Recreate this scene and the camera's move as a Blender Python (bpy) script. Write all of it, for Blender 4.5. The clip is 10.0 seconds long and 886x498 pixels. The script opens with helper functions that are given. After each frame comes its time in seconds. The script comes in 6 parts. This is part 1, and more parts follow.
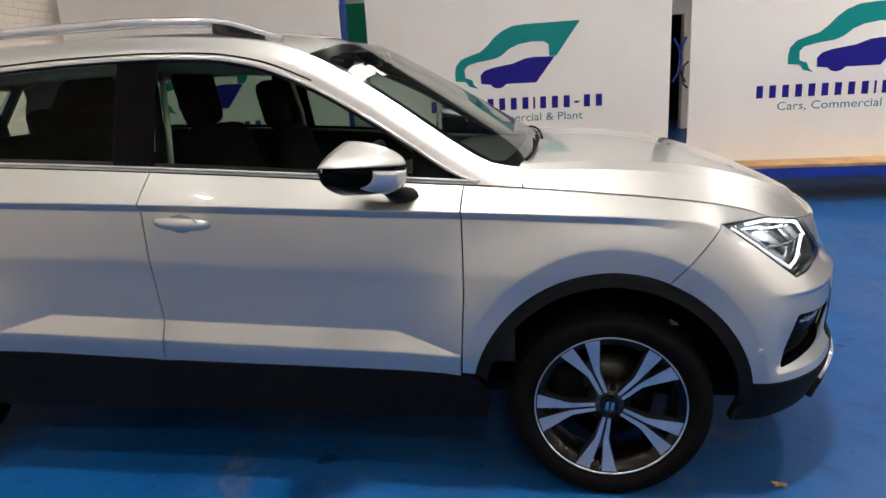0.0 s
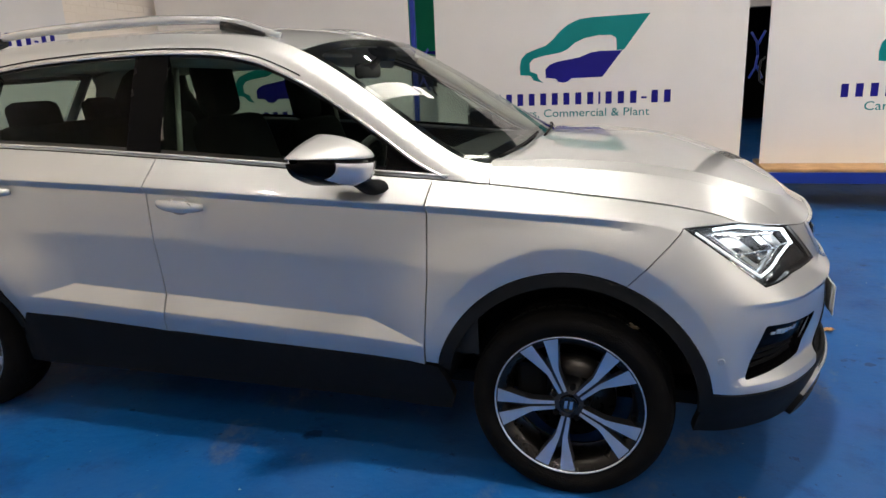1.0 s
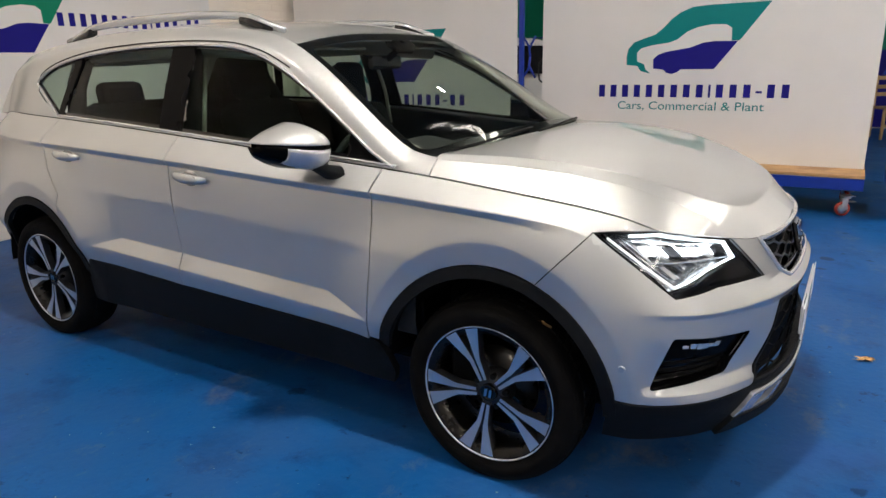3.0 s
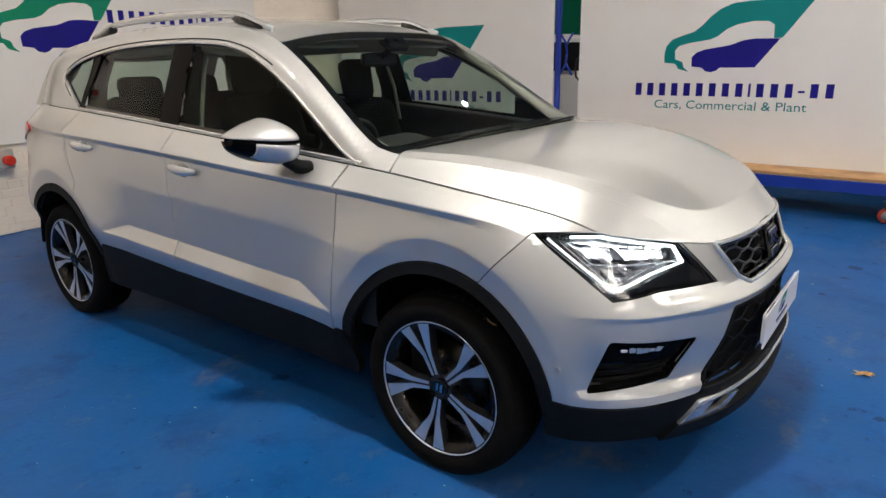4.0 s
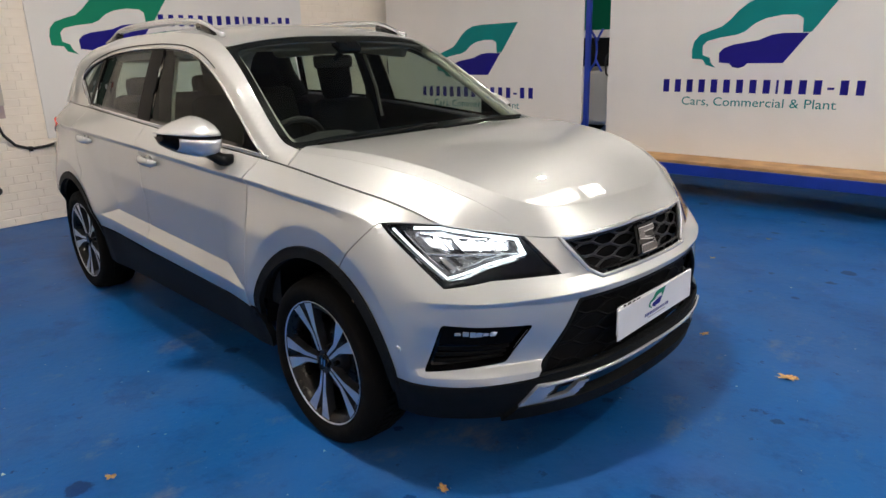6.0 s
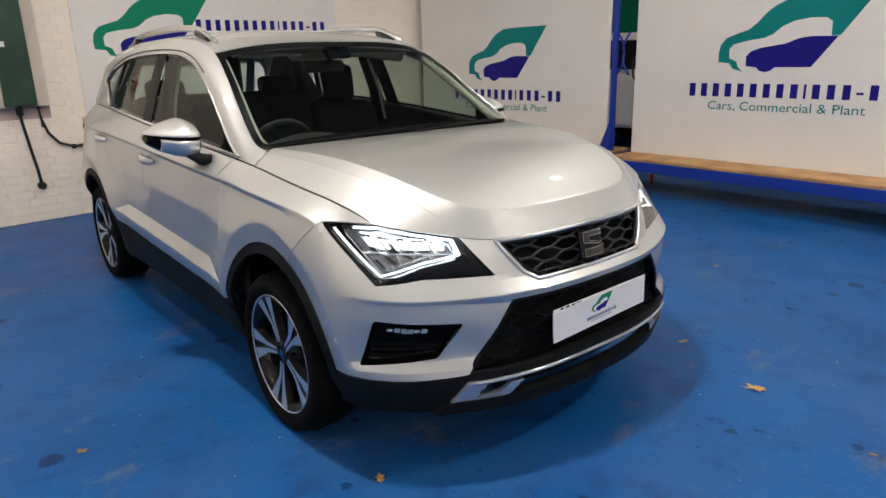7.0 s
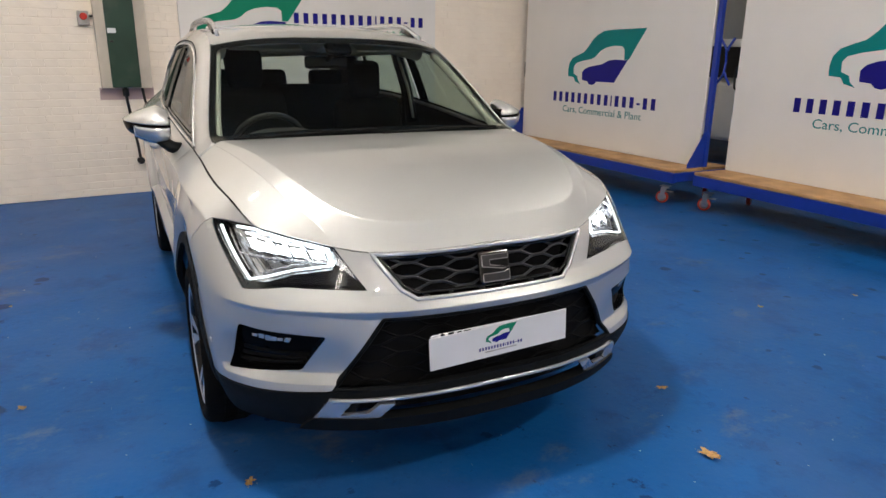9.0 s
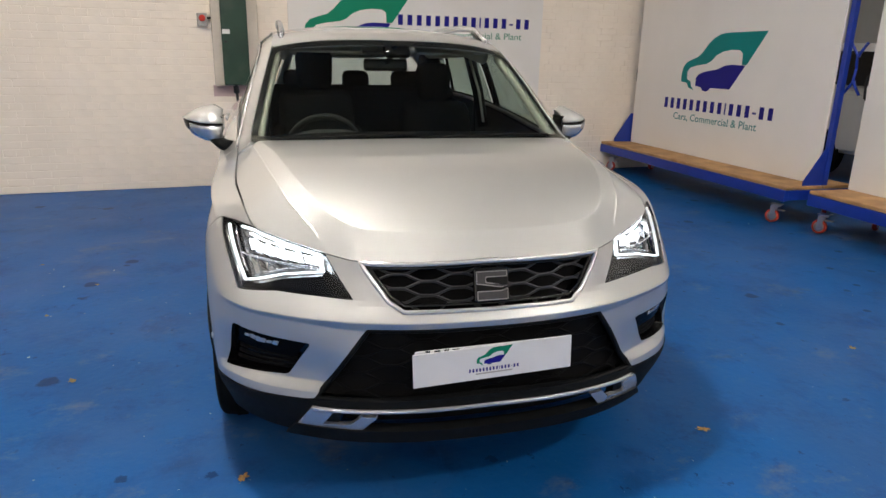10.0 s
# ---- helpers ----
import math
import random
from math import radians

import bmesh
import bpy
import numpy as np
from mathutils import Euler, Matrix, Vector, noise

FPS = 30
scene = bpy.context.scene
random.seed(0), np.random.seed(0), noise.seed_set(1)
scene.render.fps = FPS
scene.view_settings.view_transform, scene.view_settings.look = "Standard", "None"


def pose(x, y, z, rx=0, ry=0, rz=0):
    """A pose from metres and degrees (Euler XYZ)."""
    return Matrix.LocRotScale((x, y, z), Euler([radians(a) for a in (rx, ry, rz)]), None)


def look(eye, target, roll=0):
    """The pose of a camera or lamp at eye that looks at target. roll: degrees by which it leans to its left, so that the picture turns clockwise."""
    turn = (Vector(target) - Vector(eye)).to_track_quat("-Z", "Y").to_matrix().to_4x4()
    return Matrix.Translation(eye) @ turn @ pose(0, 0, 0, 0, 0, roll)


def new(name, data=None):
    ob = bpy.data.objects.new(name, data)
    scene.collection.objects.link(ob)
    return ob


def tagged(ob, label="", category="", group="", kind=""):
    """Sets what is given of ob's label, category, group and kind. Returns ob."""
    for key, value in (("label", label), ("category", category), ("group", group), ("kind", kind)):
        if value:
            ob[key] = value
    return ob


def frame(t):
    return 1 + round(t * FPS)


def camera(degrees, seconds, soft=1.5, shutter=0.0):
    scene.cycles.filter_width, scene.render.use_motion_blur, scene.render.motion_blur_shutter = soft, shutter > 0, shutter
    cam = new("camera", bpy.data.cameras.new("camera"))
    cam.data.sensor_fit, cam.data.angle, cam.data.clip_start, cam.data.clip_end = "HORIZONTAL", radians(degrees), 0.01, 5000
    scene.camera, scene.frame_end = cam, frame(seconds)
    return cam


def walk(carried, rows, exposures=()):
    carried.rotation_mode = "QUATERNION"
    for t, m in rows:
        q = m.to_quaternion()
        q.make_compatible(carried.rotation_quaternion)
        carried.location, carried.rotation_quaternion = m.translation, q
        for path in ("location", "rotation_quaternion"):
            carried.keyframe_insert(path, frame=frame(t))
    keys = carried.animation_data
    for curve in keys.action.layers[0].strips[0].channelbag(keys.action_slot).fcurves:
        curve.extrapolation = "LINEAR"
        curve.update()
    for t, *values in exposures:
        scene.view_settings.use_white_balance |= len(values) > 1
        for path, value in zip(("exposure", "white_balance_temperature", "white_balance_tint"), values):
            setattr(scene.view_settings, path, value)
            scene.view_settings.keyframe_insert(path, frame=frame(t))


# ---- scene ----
cam = camera(67.3, 10.0)
PATH = [
    (0, (-0.182, -2.864, 1.365), (-0.501, -0.954, 0.863), -3.1),
    (0.5, (0.068, -2.88, 1.371), (-0.467, -1.021, 0.862), -2.5),
    (1, (0.235, -2.83, 1.363), (-0.362, -0.991, 0.851), -2.5),
    (1.5, (0.383, -2.74, 1.38), (-0.285, -0.929, 0.858), -1.0),
    (2, (0.535, -2.707, 1.378), (-0.21, -0.928, 0.848), -0.9),
    (2.5, (0.776, -2.705, 1.391), (-0.159, -1.023, 0.847), -0.7),
    (2.7, (0.848, -2.692, 1.387), (-0.127, -1.032, 0.844), -1.1),
    (3.8, (1.198, -2.506, 1.394), (0.062, -0.958, 0.836), -0.8),
    (4, (1.263, -2.478, 1.393), (0.092, -0.955, 0.839), -1.0),
    (4.5, (1.493, -2.436, 1.405), (0.268, -0.956, 0.85), -0.9),
    (5, (1.658, -2.374, 1.401), (0.372, -0.946, 0.847), -1.7),
    (5.5, (1.799, -2.248, 1.395), (0.458, -0.871, 0.843), -1.5),
    (5.7, (1.852, -2.2, 1.408), (0.504, -0.833, 0.847), -1.5),
    (6.8, (2.239, -1.928, 1.412), (0.754, -0.706, 0.864), -1.5),
    (7, (2.281, -1.882, 1.419), (0.787, -0.675, 0.864), -1.5),
    (7.5, (2.356, -1.674, 1.423), (0.797, -0.553, 0.864), -0.9),
    (8, (2.446, -1.488, 1.426), (0.821, -0.46, 0.877), -0.8),
    (8.5, (2.576, -1.277, 1.438), (0.897, -0.343, 0.88), 0.4),
    (9, (2.628, -1.074, 1.429), (0.901, -0.235, 0.87), 0.7),
    (9.5, (2.639, -0.866, 1.448), (0.854, -0.16, 0.886), 1.3),
    (10, (2.678, -0.652, 1.449), (0.822, -0.163, 0.886), 1.3),
]
walk(cam, [(t, look(eye, target, roll)) for t, eye, target, roll in PATH])

# ---- world, light ----
world = bpy.data.worlds.new("world")
scene.world = world
world.use_nodes = True
world.node_tree.nodes["Background"].inputs[0].default_value = (0.5, 0.55, 0.6, 1)
world.node_tree.nodes["Background"].inputs[1].default_value = 0.008
CEILING = 5.0
LAMP = 12.0
FLOOD = 720.0


# ---- materials ----
def mat(name, colour, rough=0.5, metal=0.0, vary=0.1, scale=8.0, bump=0.0, bump_scale=60.0, coat=0.0, spec=0.5,
        stain=None, stain_scale=1.0, stain_at=(0.55, 0.7), random_pieces=0.0, rough_vary=0.1, coat_ior=1.5):
    m = bpy.data.materials.new(name)
    m.use_nodes = True
    nt = m.node_tree
    b = nt.nodes["Principled BSDF"]
    b.inputs["Roughness"].default_value, b.inputs["Metallic"].default_value = rough, metal
    b.inputs["Coat Weight"].default_value, b.inputs["Coat Roughness"].default_value = coat, 0.03
    b.inputs["Specular IOR Level"].default_value, b.inputs["Coat IOR"].default_value = spec, coat_ior
    co = nt.nodes.new("ShaderNodeTexCoord")

    def noise_tex(s, detail=4.0):
        n = nt.nodes.new("ShaderNodeTexNoise")
        n.inputs["Scale"].default_value, n.inputs["Detail"].default_value = s, detail
        nt.links.new(co.outputs["Object"], n.inputs["Vector"])
        return n.outputs["Fac"]

    def ramp(fac, a, c, at=(0.3, 0.7)):
        r = nt.nodes.new("ShaderNodeValToRGB")
        r.color_ramp.elements[0].position, r.color_ramp.elements[1].position = at
        r.color_ramp.elements[0].color, r.color_ramp.elements[1].color = (*a, 1), (*c, 1)
        nt.links.new(fac, r.inputs[0])
        return r.outputs[0]

    lo = tuple(max(0.0, c * (1 - vary)) for c in colour)
    hi = tuple(min(1.0, c * (1 + vary)) for c in colour)
    col = ramp(noise_tex(scale), lo, hi)
    if stain:
        mix = nt.nodes.new("ShaderNodeMix")
        mix.data_type = "RGBA"
        nt.links.new(ramp(noise_tex(stain_scale, 8.0), (0, 0, 0), (1, 1, 1), stain_at), mix.inputs[0])
        nt.links.new(col, mix.inputs[6])
        mix.inputs[7].default_value = (*stain, 1)
        col = mix.outputs[2]
    if random_pieces:
        info = nt.nodes.new("ShaderNodeObjectInfo")
        hsv = nt.nodes.new("ShaderNodeHueSaturation")
        mr = nt.nodes.new("ShaderNodeMapRange")
        mr.inputs[3].default_value, mr.inputs[4].default_value = 1 - random_pieces, 1 + random_pieces
        nt.links.new(info.outputs["Random"], mr.inputs[0])
        nt.links.new(mr.outputs[0], hsv.inputs["Value"])
        nt.links.new(col, hsv.inputs["Color"])
        col = hsv.outputs[0]
    nt.links.new(col, b.inputs["Base Color"])
    if rough_vary:
        mr = nt.nodes.new("ShaderNodeMapRange")
        mr.inputs[3].default_value, mr.inputs[4].default_value = max(0, rough - rough_vary * rough), min(1, rough + rough_vary * rough)
        nt.links.new(noise_tex(scale * 2.3), mr.inputs[0])
        nt.links.new(mr.outputs[0], b.inputs["Roughness"])
    if bump:
        bp = nt.nodes.new("ShaderNodeBump")
        bp.inputs["Strength"].default_value, bp.inputs["Distance"].default_value = bump, 0.01
        nt.links.new(noise_tex(bump_scale), bp.inputs["Height"])
        nt.links.new(bp.outputs[0], b.inputs["Normal"])
    return m


def glow(name, colour, strength):
    m = bpy.data.materials.new(name)
    m.use_nodes = True
    b = m.node_tree.nodes["Principled BSDF"]
    b.inputs["Base Color"].default_value = (0.8, 0.8, 0.8, 1)
    b.inputs["Emission Color"].default_value = (*colour, 1)
    b.inputs["Emission Strength"].default_value = strength
    return m


def glass(name, tint, gloss=0.045):
    """A thin clear pane: it lets light straight through and mirrors more at a glancing angle."""
    m = bpy.data.materials.new(name)
    m.use_nodes = True
    nt = m.node_tree
    nt.nodes.remove(nt.nodes["Principled BSDF"])
    t, g, f, p, a, x = (nt.nodes.new(k) for k in ("ShaderNodeBsdfTransparent", "ShaderNodeBsdfGlossy", "ShaderNodeLayerWeight", "ShaderNodeMath", "ShaderNodeMath", "ShaderNodeMixShader"))
    t.inputs[0].default_value = (*tint, 1)
    g.inputs["Roughness"].default_value = 0.015
    f.inputs["Blend"].default_value = 0.5
    p.operation, p.inputs[1].default_value = "POWER", 5.0
    a.operation, a.inputs[1].default_value, a.inputs[2].default_value = "MULTIPLY_ADD", 0.9, gloss
    for u, v in ((f.outputs["Facing"], p.inputs[0]), (p.outputs[0], a.inputs[0]), (a.outputs[0], x.inputs[0]), (t.outputs[0], x.inputs[1]), (g.outputs[0], x.inputs[2])):
        nt.links.new(u, v)
    nt.links.new(x.outputs[0], nt.nodes["Material Output"].inputs[0])
    return m


def floor_paint():
    """Blue floor paint: worn tone, dark blotches, pale scuffs, gloss that varies with the wear."""
    m = bpy.data.materials.new("blue painted concrete")
    m.use_nodes = True
    nt = m.node_tree
    b = nt.nodes["Principled BSDF"]
    b.inputs["Specular IOR Level"].default_value = 0.14
    co = nt.nodes.new("ShaderNodeTexCoord")

    def tex(scale, detail, rough=0.5, stretch=None):
        n = nt.nodes.new("ShaderNodeTexNoise")
        n.inputs["Scale"].default_value, n.inputs["Detail"].default_value, n.inputs["Roughness"].default_value = scale, detail, rough
        src = co.outputs["Object"]
        if stretch:
            mp = nt.nodes.new("ShaderNodeMapping")
            mp.inputs["Scale"].default_value, mp.inputs["Rotation"].default_value = stretch, (0, 0, 0.5)
            nt.links.new(src, mp.inputs["Vector"])
            src = mp.outputs[0]
        nt.links.new(src, n.inputs["Vector"])
        return n.outputs["Fac"]

    def steps(fac, lo, hi):
        r = nt.nodes.new("ShaderNodeMapRange")
        r.inputs[1].default_value, r.inputs[2].default_value = lo, hi
        nt.links.new(fac, r.inputs[0])
        return r.outputs[0]

    def blend(fac, a, c):
        x = nt.nodes.new("ShaderNodeMix")
        x.data_type = "RGBA"
        nt.links.new(fac, x.inputs[0])
        for k, v in ((6, a), (7, c)):
            if isinstance(v, tuple):
                x.inputs[k].default_value = (*v, 1)
            else:
                nt.links.new(v, x.inputs[k])
        return x.outputs[2]
    col = blend(steps(tex(0.9, 6), 0.35, 0.65), (0.0040, 0.072, 0.250), (0.0060, 0.095, 0.320))
    col = blend(steps(tex(2.6, 9, 0.66), 0.52, 0.70), col, (0.0020, 0.047, 0.185))
    col = blend(steps(tex(5.0, 10, 0.75), 0.56, 0.72), col, (0.0008, 0.033, 0.16))
    col = blend(steps(tex(7.5, 8, 0.7), 0.64, 0.68), col, (0.0008, 0.026, 0.13))
    col = blend(steps(tex(13, 6, 0.65), 0.66, 0.70), col, (0.0008, 0.022, 0.12))
    col = blend(steps(tex(2.2, 10, 0.78, (1, 4.5, 1)), 0.60, 0.80), col, (0.012, 0.105, 0.36))
    col = blend(steps(tex(1.5, 7, 0.6), 0.60, 0.74), col, (0.0015, 0.085, 0.36))
    dust = nt.nodes.new("ShaderNodeMath")
    dust.operation, dust.inputs[1].default_value = "MULTIPLY", 0.62
    nt.links.new(steps(tex(0.75, 9, 0.68), 0.46, 0.72), dust.inputs[0])
    col = blend(dust.outputs[0], col, (0.052, 0.105, 0.245))
    tan = steps(tex(1.9, 9, 0.75, (1.5, 1, 1)), 0.56, 0.80)
    col = blend(tan, col, (0.15, 0.16, 0.19))
    col = blend(steps(tex(9, 10, 0.75, (3.5, 1, 1)), 0.68, 0.78), col, (0.04, 0.16, 0.44))
    col = blend(steps(tex(55, 4, 0.7), 0.70, 0.75), col, (0.14, 0.22, 0.40))

    def spots(scale, wobble, seed):
        """Distance from scattered points, frayed by noise."""
        v = nt.nodes.new("ShaderNodeTexVoronoi")
        v.inputs["Scale"].default_value = scale
        mp = nt.nodes.new("ShaderNodeMapping")
        mp.inputs["Location"].default_value = (seed, seed * 0.7, 0)
        nt.links.new(co.outputs["Object"], mp.inputs["Vector"])
        nt.links.new(mp.outputs[0], v.inputs["Vector"])
        a = nt.nodes.new("ShaderNodeMath")
        a.operation, a.inputs[1].default_value = "MULTIPLY_ADD", wobble
        nt.links.new(tex(scale * 9, 5, 0.7), a.inputs[0])
        nt.links.new(v.outputs["Distance"], a.inputs[2])
        return a.outputs[0]
    col = blend(steps(spots(2.1, 0.16, 3.1), 0.185, 0.165), col, (0.0012, 0.024, 0.110))
    col = blend(steps(spots(3.3, 0.18, 7.7), 0.175, 0.155), col, (0.0014, 0.030, 0.13))
    col = blend(steps(spots(5.3, 0.10, 1.3), 0.075, 0.068), col, (0.16, 0.20, 0.28))
    nt.links.new(col, b.inputs["Base Color"])
    r = nt.nodes.new("ShaderNodeMapRange")
    r.inputs[3].default_value, r.inputs[4].default_value = 0.30, 0.55
    nt.links.new(tex(1.7, 7, 0.6), r.inputs[0])
    nt.links.new(r.outputs[0], b.inputs["Roughness"])
    bp = nt.nodes.new("ShaderNodeBump")
    bp.inputs["Strength"].default_value, bp.inputs["Distance"].default_value = 0.15, 0.01
    nt.links.new(tex(28, 6), bp.inputs["Height"])
    nt.links.new(bp.outputs[0], b.inputs["Normal"])
    return m


SILVER = mat("silver metallic paint", (0.57, 0.58, 0.575), 0.44, 0.74, 0.02, 3, 0.05, 900, coat=1.0, rough_vary=0.03, coat_ior=1.65)
WHITE_PAINT = mat("white car paint", (0.75, 0.75, 0.73), 0.35, 0, 0.02, 3, coat=1.0)
CLADDING = mat("black textured plastic", (0.007, 0.008, 0.009), 0.6, 0, 0.2, 30, 0.25, 700, spec=0.12)
GLOSS_BLACK = mat("gloss black plastic", (0.006, 0.006, 0.007), 0.12, 0, 0.1, 10)
# dark plastic; its near-black also gives the shade of the room beyond the doorway
DARK = mat("dark plastic and unlit backing", (0.005, 0.005, 0.0055), 0.75, 0, 0.25, 12, spec=0.12)
RUBBER = mat("tyre rubber", (0.0045, 0.0042, 0.004), 0.85, 0, 0.3, 14, 0.3, 220, spec=0.1, stain=(0.010, 0.008, 0.006), stain_scale=9, stain_at=(0.55, 0.85))
MACHINED = mat("machined alloy", (0.74, 0.75, 0.77), 0.36, 0.9, 0.04, 40, 0.05, 500)
RIM_DARK = mat("dark grey alloy", (0.055, 0.056, 0.06), 0.35, 0.6, 0.15, 20)
RIM_GREY = mat("grey alloy barrel", (0.034, 0.032, 0.030), 0.28, 0.9, 0.2, 12, stain=(0.022, 0.019, 0.016), stain_scale=6)
GRILLE_BAR = mat("dark grey grille plastic", (0.034, 0.035, 0.038), 0.35, 0, 0.15, 20)
PILLAR = mat("black pillar film", (0.003, 0.003, 0.0033), 0.22, 0, 0.1, 10, spec=0.04)
BRIGHT = mat("bright polished trim", (0.78, 0.78, 0.78), 0.22, 0.7, 0.02, 10)
SMOKED = mat("smoked chrome", (0.20, 0.20, 0.21), 0.15, 1.0, 0.05, 10)
CHROME = mat("chrome", (0.80, 0.80, 0.81), 0.08, 1.0, 0.02, 10)
SATIN = mat("satin silver plastic", (0.62, 0.63, 0.65), 0.24, 0.7, 0.03, 10)
GLASS = glass("tinted safety glass", (0.74, 0.80, 0.76), 0.032)
SIDE_GLASS = glass("dark tinted side glass", (0.49, 0.59, 0.52), 0.005)
LENS = glass("clear lamp cover", (0.97, 0.98, 0.98))
RED_LENS = mat("red lamp plastic", (0.55, 0.02, 0.02), 0.15, 0, 0.1, 20, coat=0.6)
LAMP_GREY = mat("silvered lamp housing", (0.55, 0.56, 0.58), 0.20, 0.85, 0.3, 40)
LED_DIM = glow("soft white light guide", (0.86, 0.94, 1.0), 0.9)
LED = glow("white led light guide", (0.84, 0.94, 1.0), 3)
LED_SOFT = glow("headlamp emitter light", (0.92, 0.97, 1.0), 9)
FABRIC = mat("charcoal seat fabric", (0.010, 0.0105, 0.0115), 0.9, 0, 0.3, 40, 0.3, 500, spec=0.08)
TRIM_LIGHT = mat("pale grey pillar trim", (0.42, 0.42, 0.37), 0.75, 0, 0.06, 20)
DASH = mat("dark dashboard plastic", (0.026, 0.028, 0.028), 0.6, 0, 0.2, 20, 0.15, 500, spec=0.2)
PLATE_WHITE = mat("white acrylic plate", (0.80, 0.80, 0.80), 0.3, 0, 0.02, 10)
TEAL = mat("teal vinyl print", (0.0, 0.215, 0.215), 0.5, 0, 0.05, 3, spec=0.2)
GREEN = mat("green vinyl print", (0.003, 0.225, 0.125), 0.5, 0, 0.05, 3, spec=0.2)
NAVY = mat("navy vinyl print", (0.009, 0.007, 0.205), 0.5, 0, 0.05, 3, spec=0.2)
FLOOR = floor_paint()
BOARD = mat("white laminate board", (0.80, 0.775, 0.745), 0.36, 0, 0.03, 1.5, 0.03, 8)
BLUE_STEEL = mat("blue painted steel", (0.008, 0.035, 0.30), 0.35, 0, 0.12, 6, 0.05, 60)
PLYWOOD = mat("plywood", (0.46, 0.27, 0.12), 0.6, 0, 0.25, 5, 0.1, 90, stain=(0.30, 0.16, 0.07), stain_scale=3)
BRICK = mat("white painted brick", (0.91, 0.82, 0.71), 0.6, 0, 0.03, 3, 0.12, 22, stain=(0.84, 0.75, 0.63), stain_scale=2, stain_at=(0.6, 0.85), random_pieces=0.012)
MORTAR = mat("white painted mortar", (0.90, 0.80, 0.69), 0.75, 0, 0.08, 9, 0.4, 60)
PLASTER = mat("white painted wall", (0.72, 0.68, 0.63), 0.7, 0, 0.05, 2, 0.1, 30)
CEIL = mat("grey roof sheeting", (0.30, 0.29, 0.28), 0.7, 0, 0.1, 2)
STEEL = mat("zinc plated steel", (0.5, 0.5, 0.5), 0.35, 0.9, 0.1, 20)
CASTOR_RED = mat("red polyurethane tyre", (0.50, 0.05, 0.025), 0.45, 0, 0.15, 20)
CAB_GREEN = mat("dark green enamel", (0.012, 0.045, 0.028), 0.4, 0, 0.25, 4, stain=(0.03, 0.06, 0.04), stain_scale=5)
CAB_CREAM = mat("cream enamel steel", (0.58, 0.52, 0.44), 0.45, 0, 0.08, 5)
BLACK_CABLE = mat("black cable sheath", (0.012, 0.012, 0.012), 0.5, 0, 0.2, 30)
RED_PLASTIC = mat("red plastic", (0.55, 0.03, 0.015), 0.35, 0, 0.1, 20)
GREY_PLASTIC = mat("grey plastic box", (0.42, 0.40, 0.37), 0.5, 0, 0.1, 20)
LEAF = mat("dry brown leaf", (0.37, 0.22, 0.085), 0.7, 0, 0.35, 60, random_pieces=0.3, stain=(0.20, 0.11, 0.045), stain_scale=45)
WOOD = mat("pale bare timber", (0.50, 0.33, 0.16), 0.6, 0, 0.2, 9)
LAMP_MAT = glow("lamp diffuser", (1.0, 0.92, 0.82), LAMP)
FLOOD_MAT = glow("floodlight lens", (1.0, 0.92, 0.82), FLOOD)


# ---- mesh helpers ----
def curve(xs, ys):
    """A smooth monotone curve through the points (xs, ys), held flat outside."""
    xs, ys = np.array(xs, float), np.array(ys, float)
    h, dl = np.diff(xs), np.diff(ys) / np.diff(xs)
    m = np.zeros(len(xs))
    for i in range(1, len(xs) - 1):
        if dl[i - 1] * dl[i] > 0:
            w1, w2 = 2 * h[i] + h[i - 1], h[i] + 2 * h[i - 1]
            m[i] = (w1 + w2) / (w1 / dl[i - 1] + w2 / dl[i])
    m[0], m[-1] = dl[0], dl[-1]

    def f(x):
        x = np.clip(np.asarray(x, float), xs[0], xs[-1])
        i = np.clip(np.searchsorted(xs, x, side="right") - 1, 0, len(h) - 1)
        u = (x - xs[i]) / h[i]
        return ((2 * u**3 - 3 * u**2 + 1) * ys[i] + (u**3 - 2 * u**2 + u) * h[i] * m[i]
                + (-2 * u**3 + 3 * u**2) * ys[i + 1] + (u**3 - u**2) * h[i] * m[i + 1])
    return f


def smooth(a, b, x):
    u = np.clip((np.asarray(x, float) - a) / (b - a), 0, 1)
    return u * u * (3 - 2 * u)


def mesh_of(verts, faces, material, flat=False):
    me = bpy.data.meshes.new("mesh")
    me.from_pydata([tuple(map(float, v)) for v in verts], [], [tuple(map(int, f)) for f in faces])
    me.materials.append(material)
    if not flat:
        me.polygons.foreach_set("use_smooth", [True] * len(me.polygons))
    me.update()
    return me


def part(name, data, material, parent, label=""):
    """Links a bmesh or a mesh as one object under a thing or a part."""
    if isinstance(data, bmesh.types.BMesh):
        me = bpy.data.meshes.new(name)
        data.to_mesh(me)
        data.free()
        me.materials.append(material)
        data = me
    ob = new(name, data)
    if parent:
        ob.parent = parent
    return tagged(ob, label)


def empty(name, m, label, category, group="", kind=""):
    ob = new(name)
    ob.empty_display_size = 0.1
    ob.matrix_world = m
    return tagged(ob, label, category, group, kind)


def box(size, at=(0, 0, 0), bevel=0.004, m=None):
    bm = bmesh.new()
    bmesh.ops.create_cube(bm, size=1.0)
    bmesh.ops.scale(bm, verts=bm.verts, vec=size)
    if bevel:
        bmesh.ops.bevel(bm, geom=bm.edges[:], offset=min(bevel, min(size) * 0.45), segments=2, affect="EDGES", profile=0.5)
    if m:
        bmesh.ops.transform(bm, verts=bm.verts, matrix=m)
    bmesh.ops.translate(bm, verts=bm.verts, vec=at)
    return bm


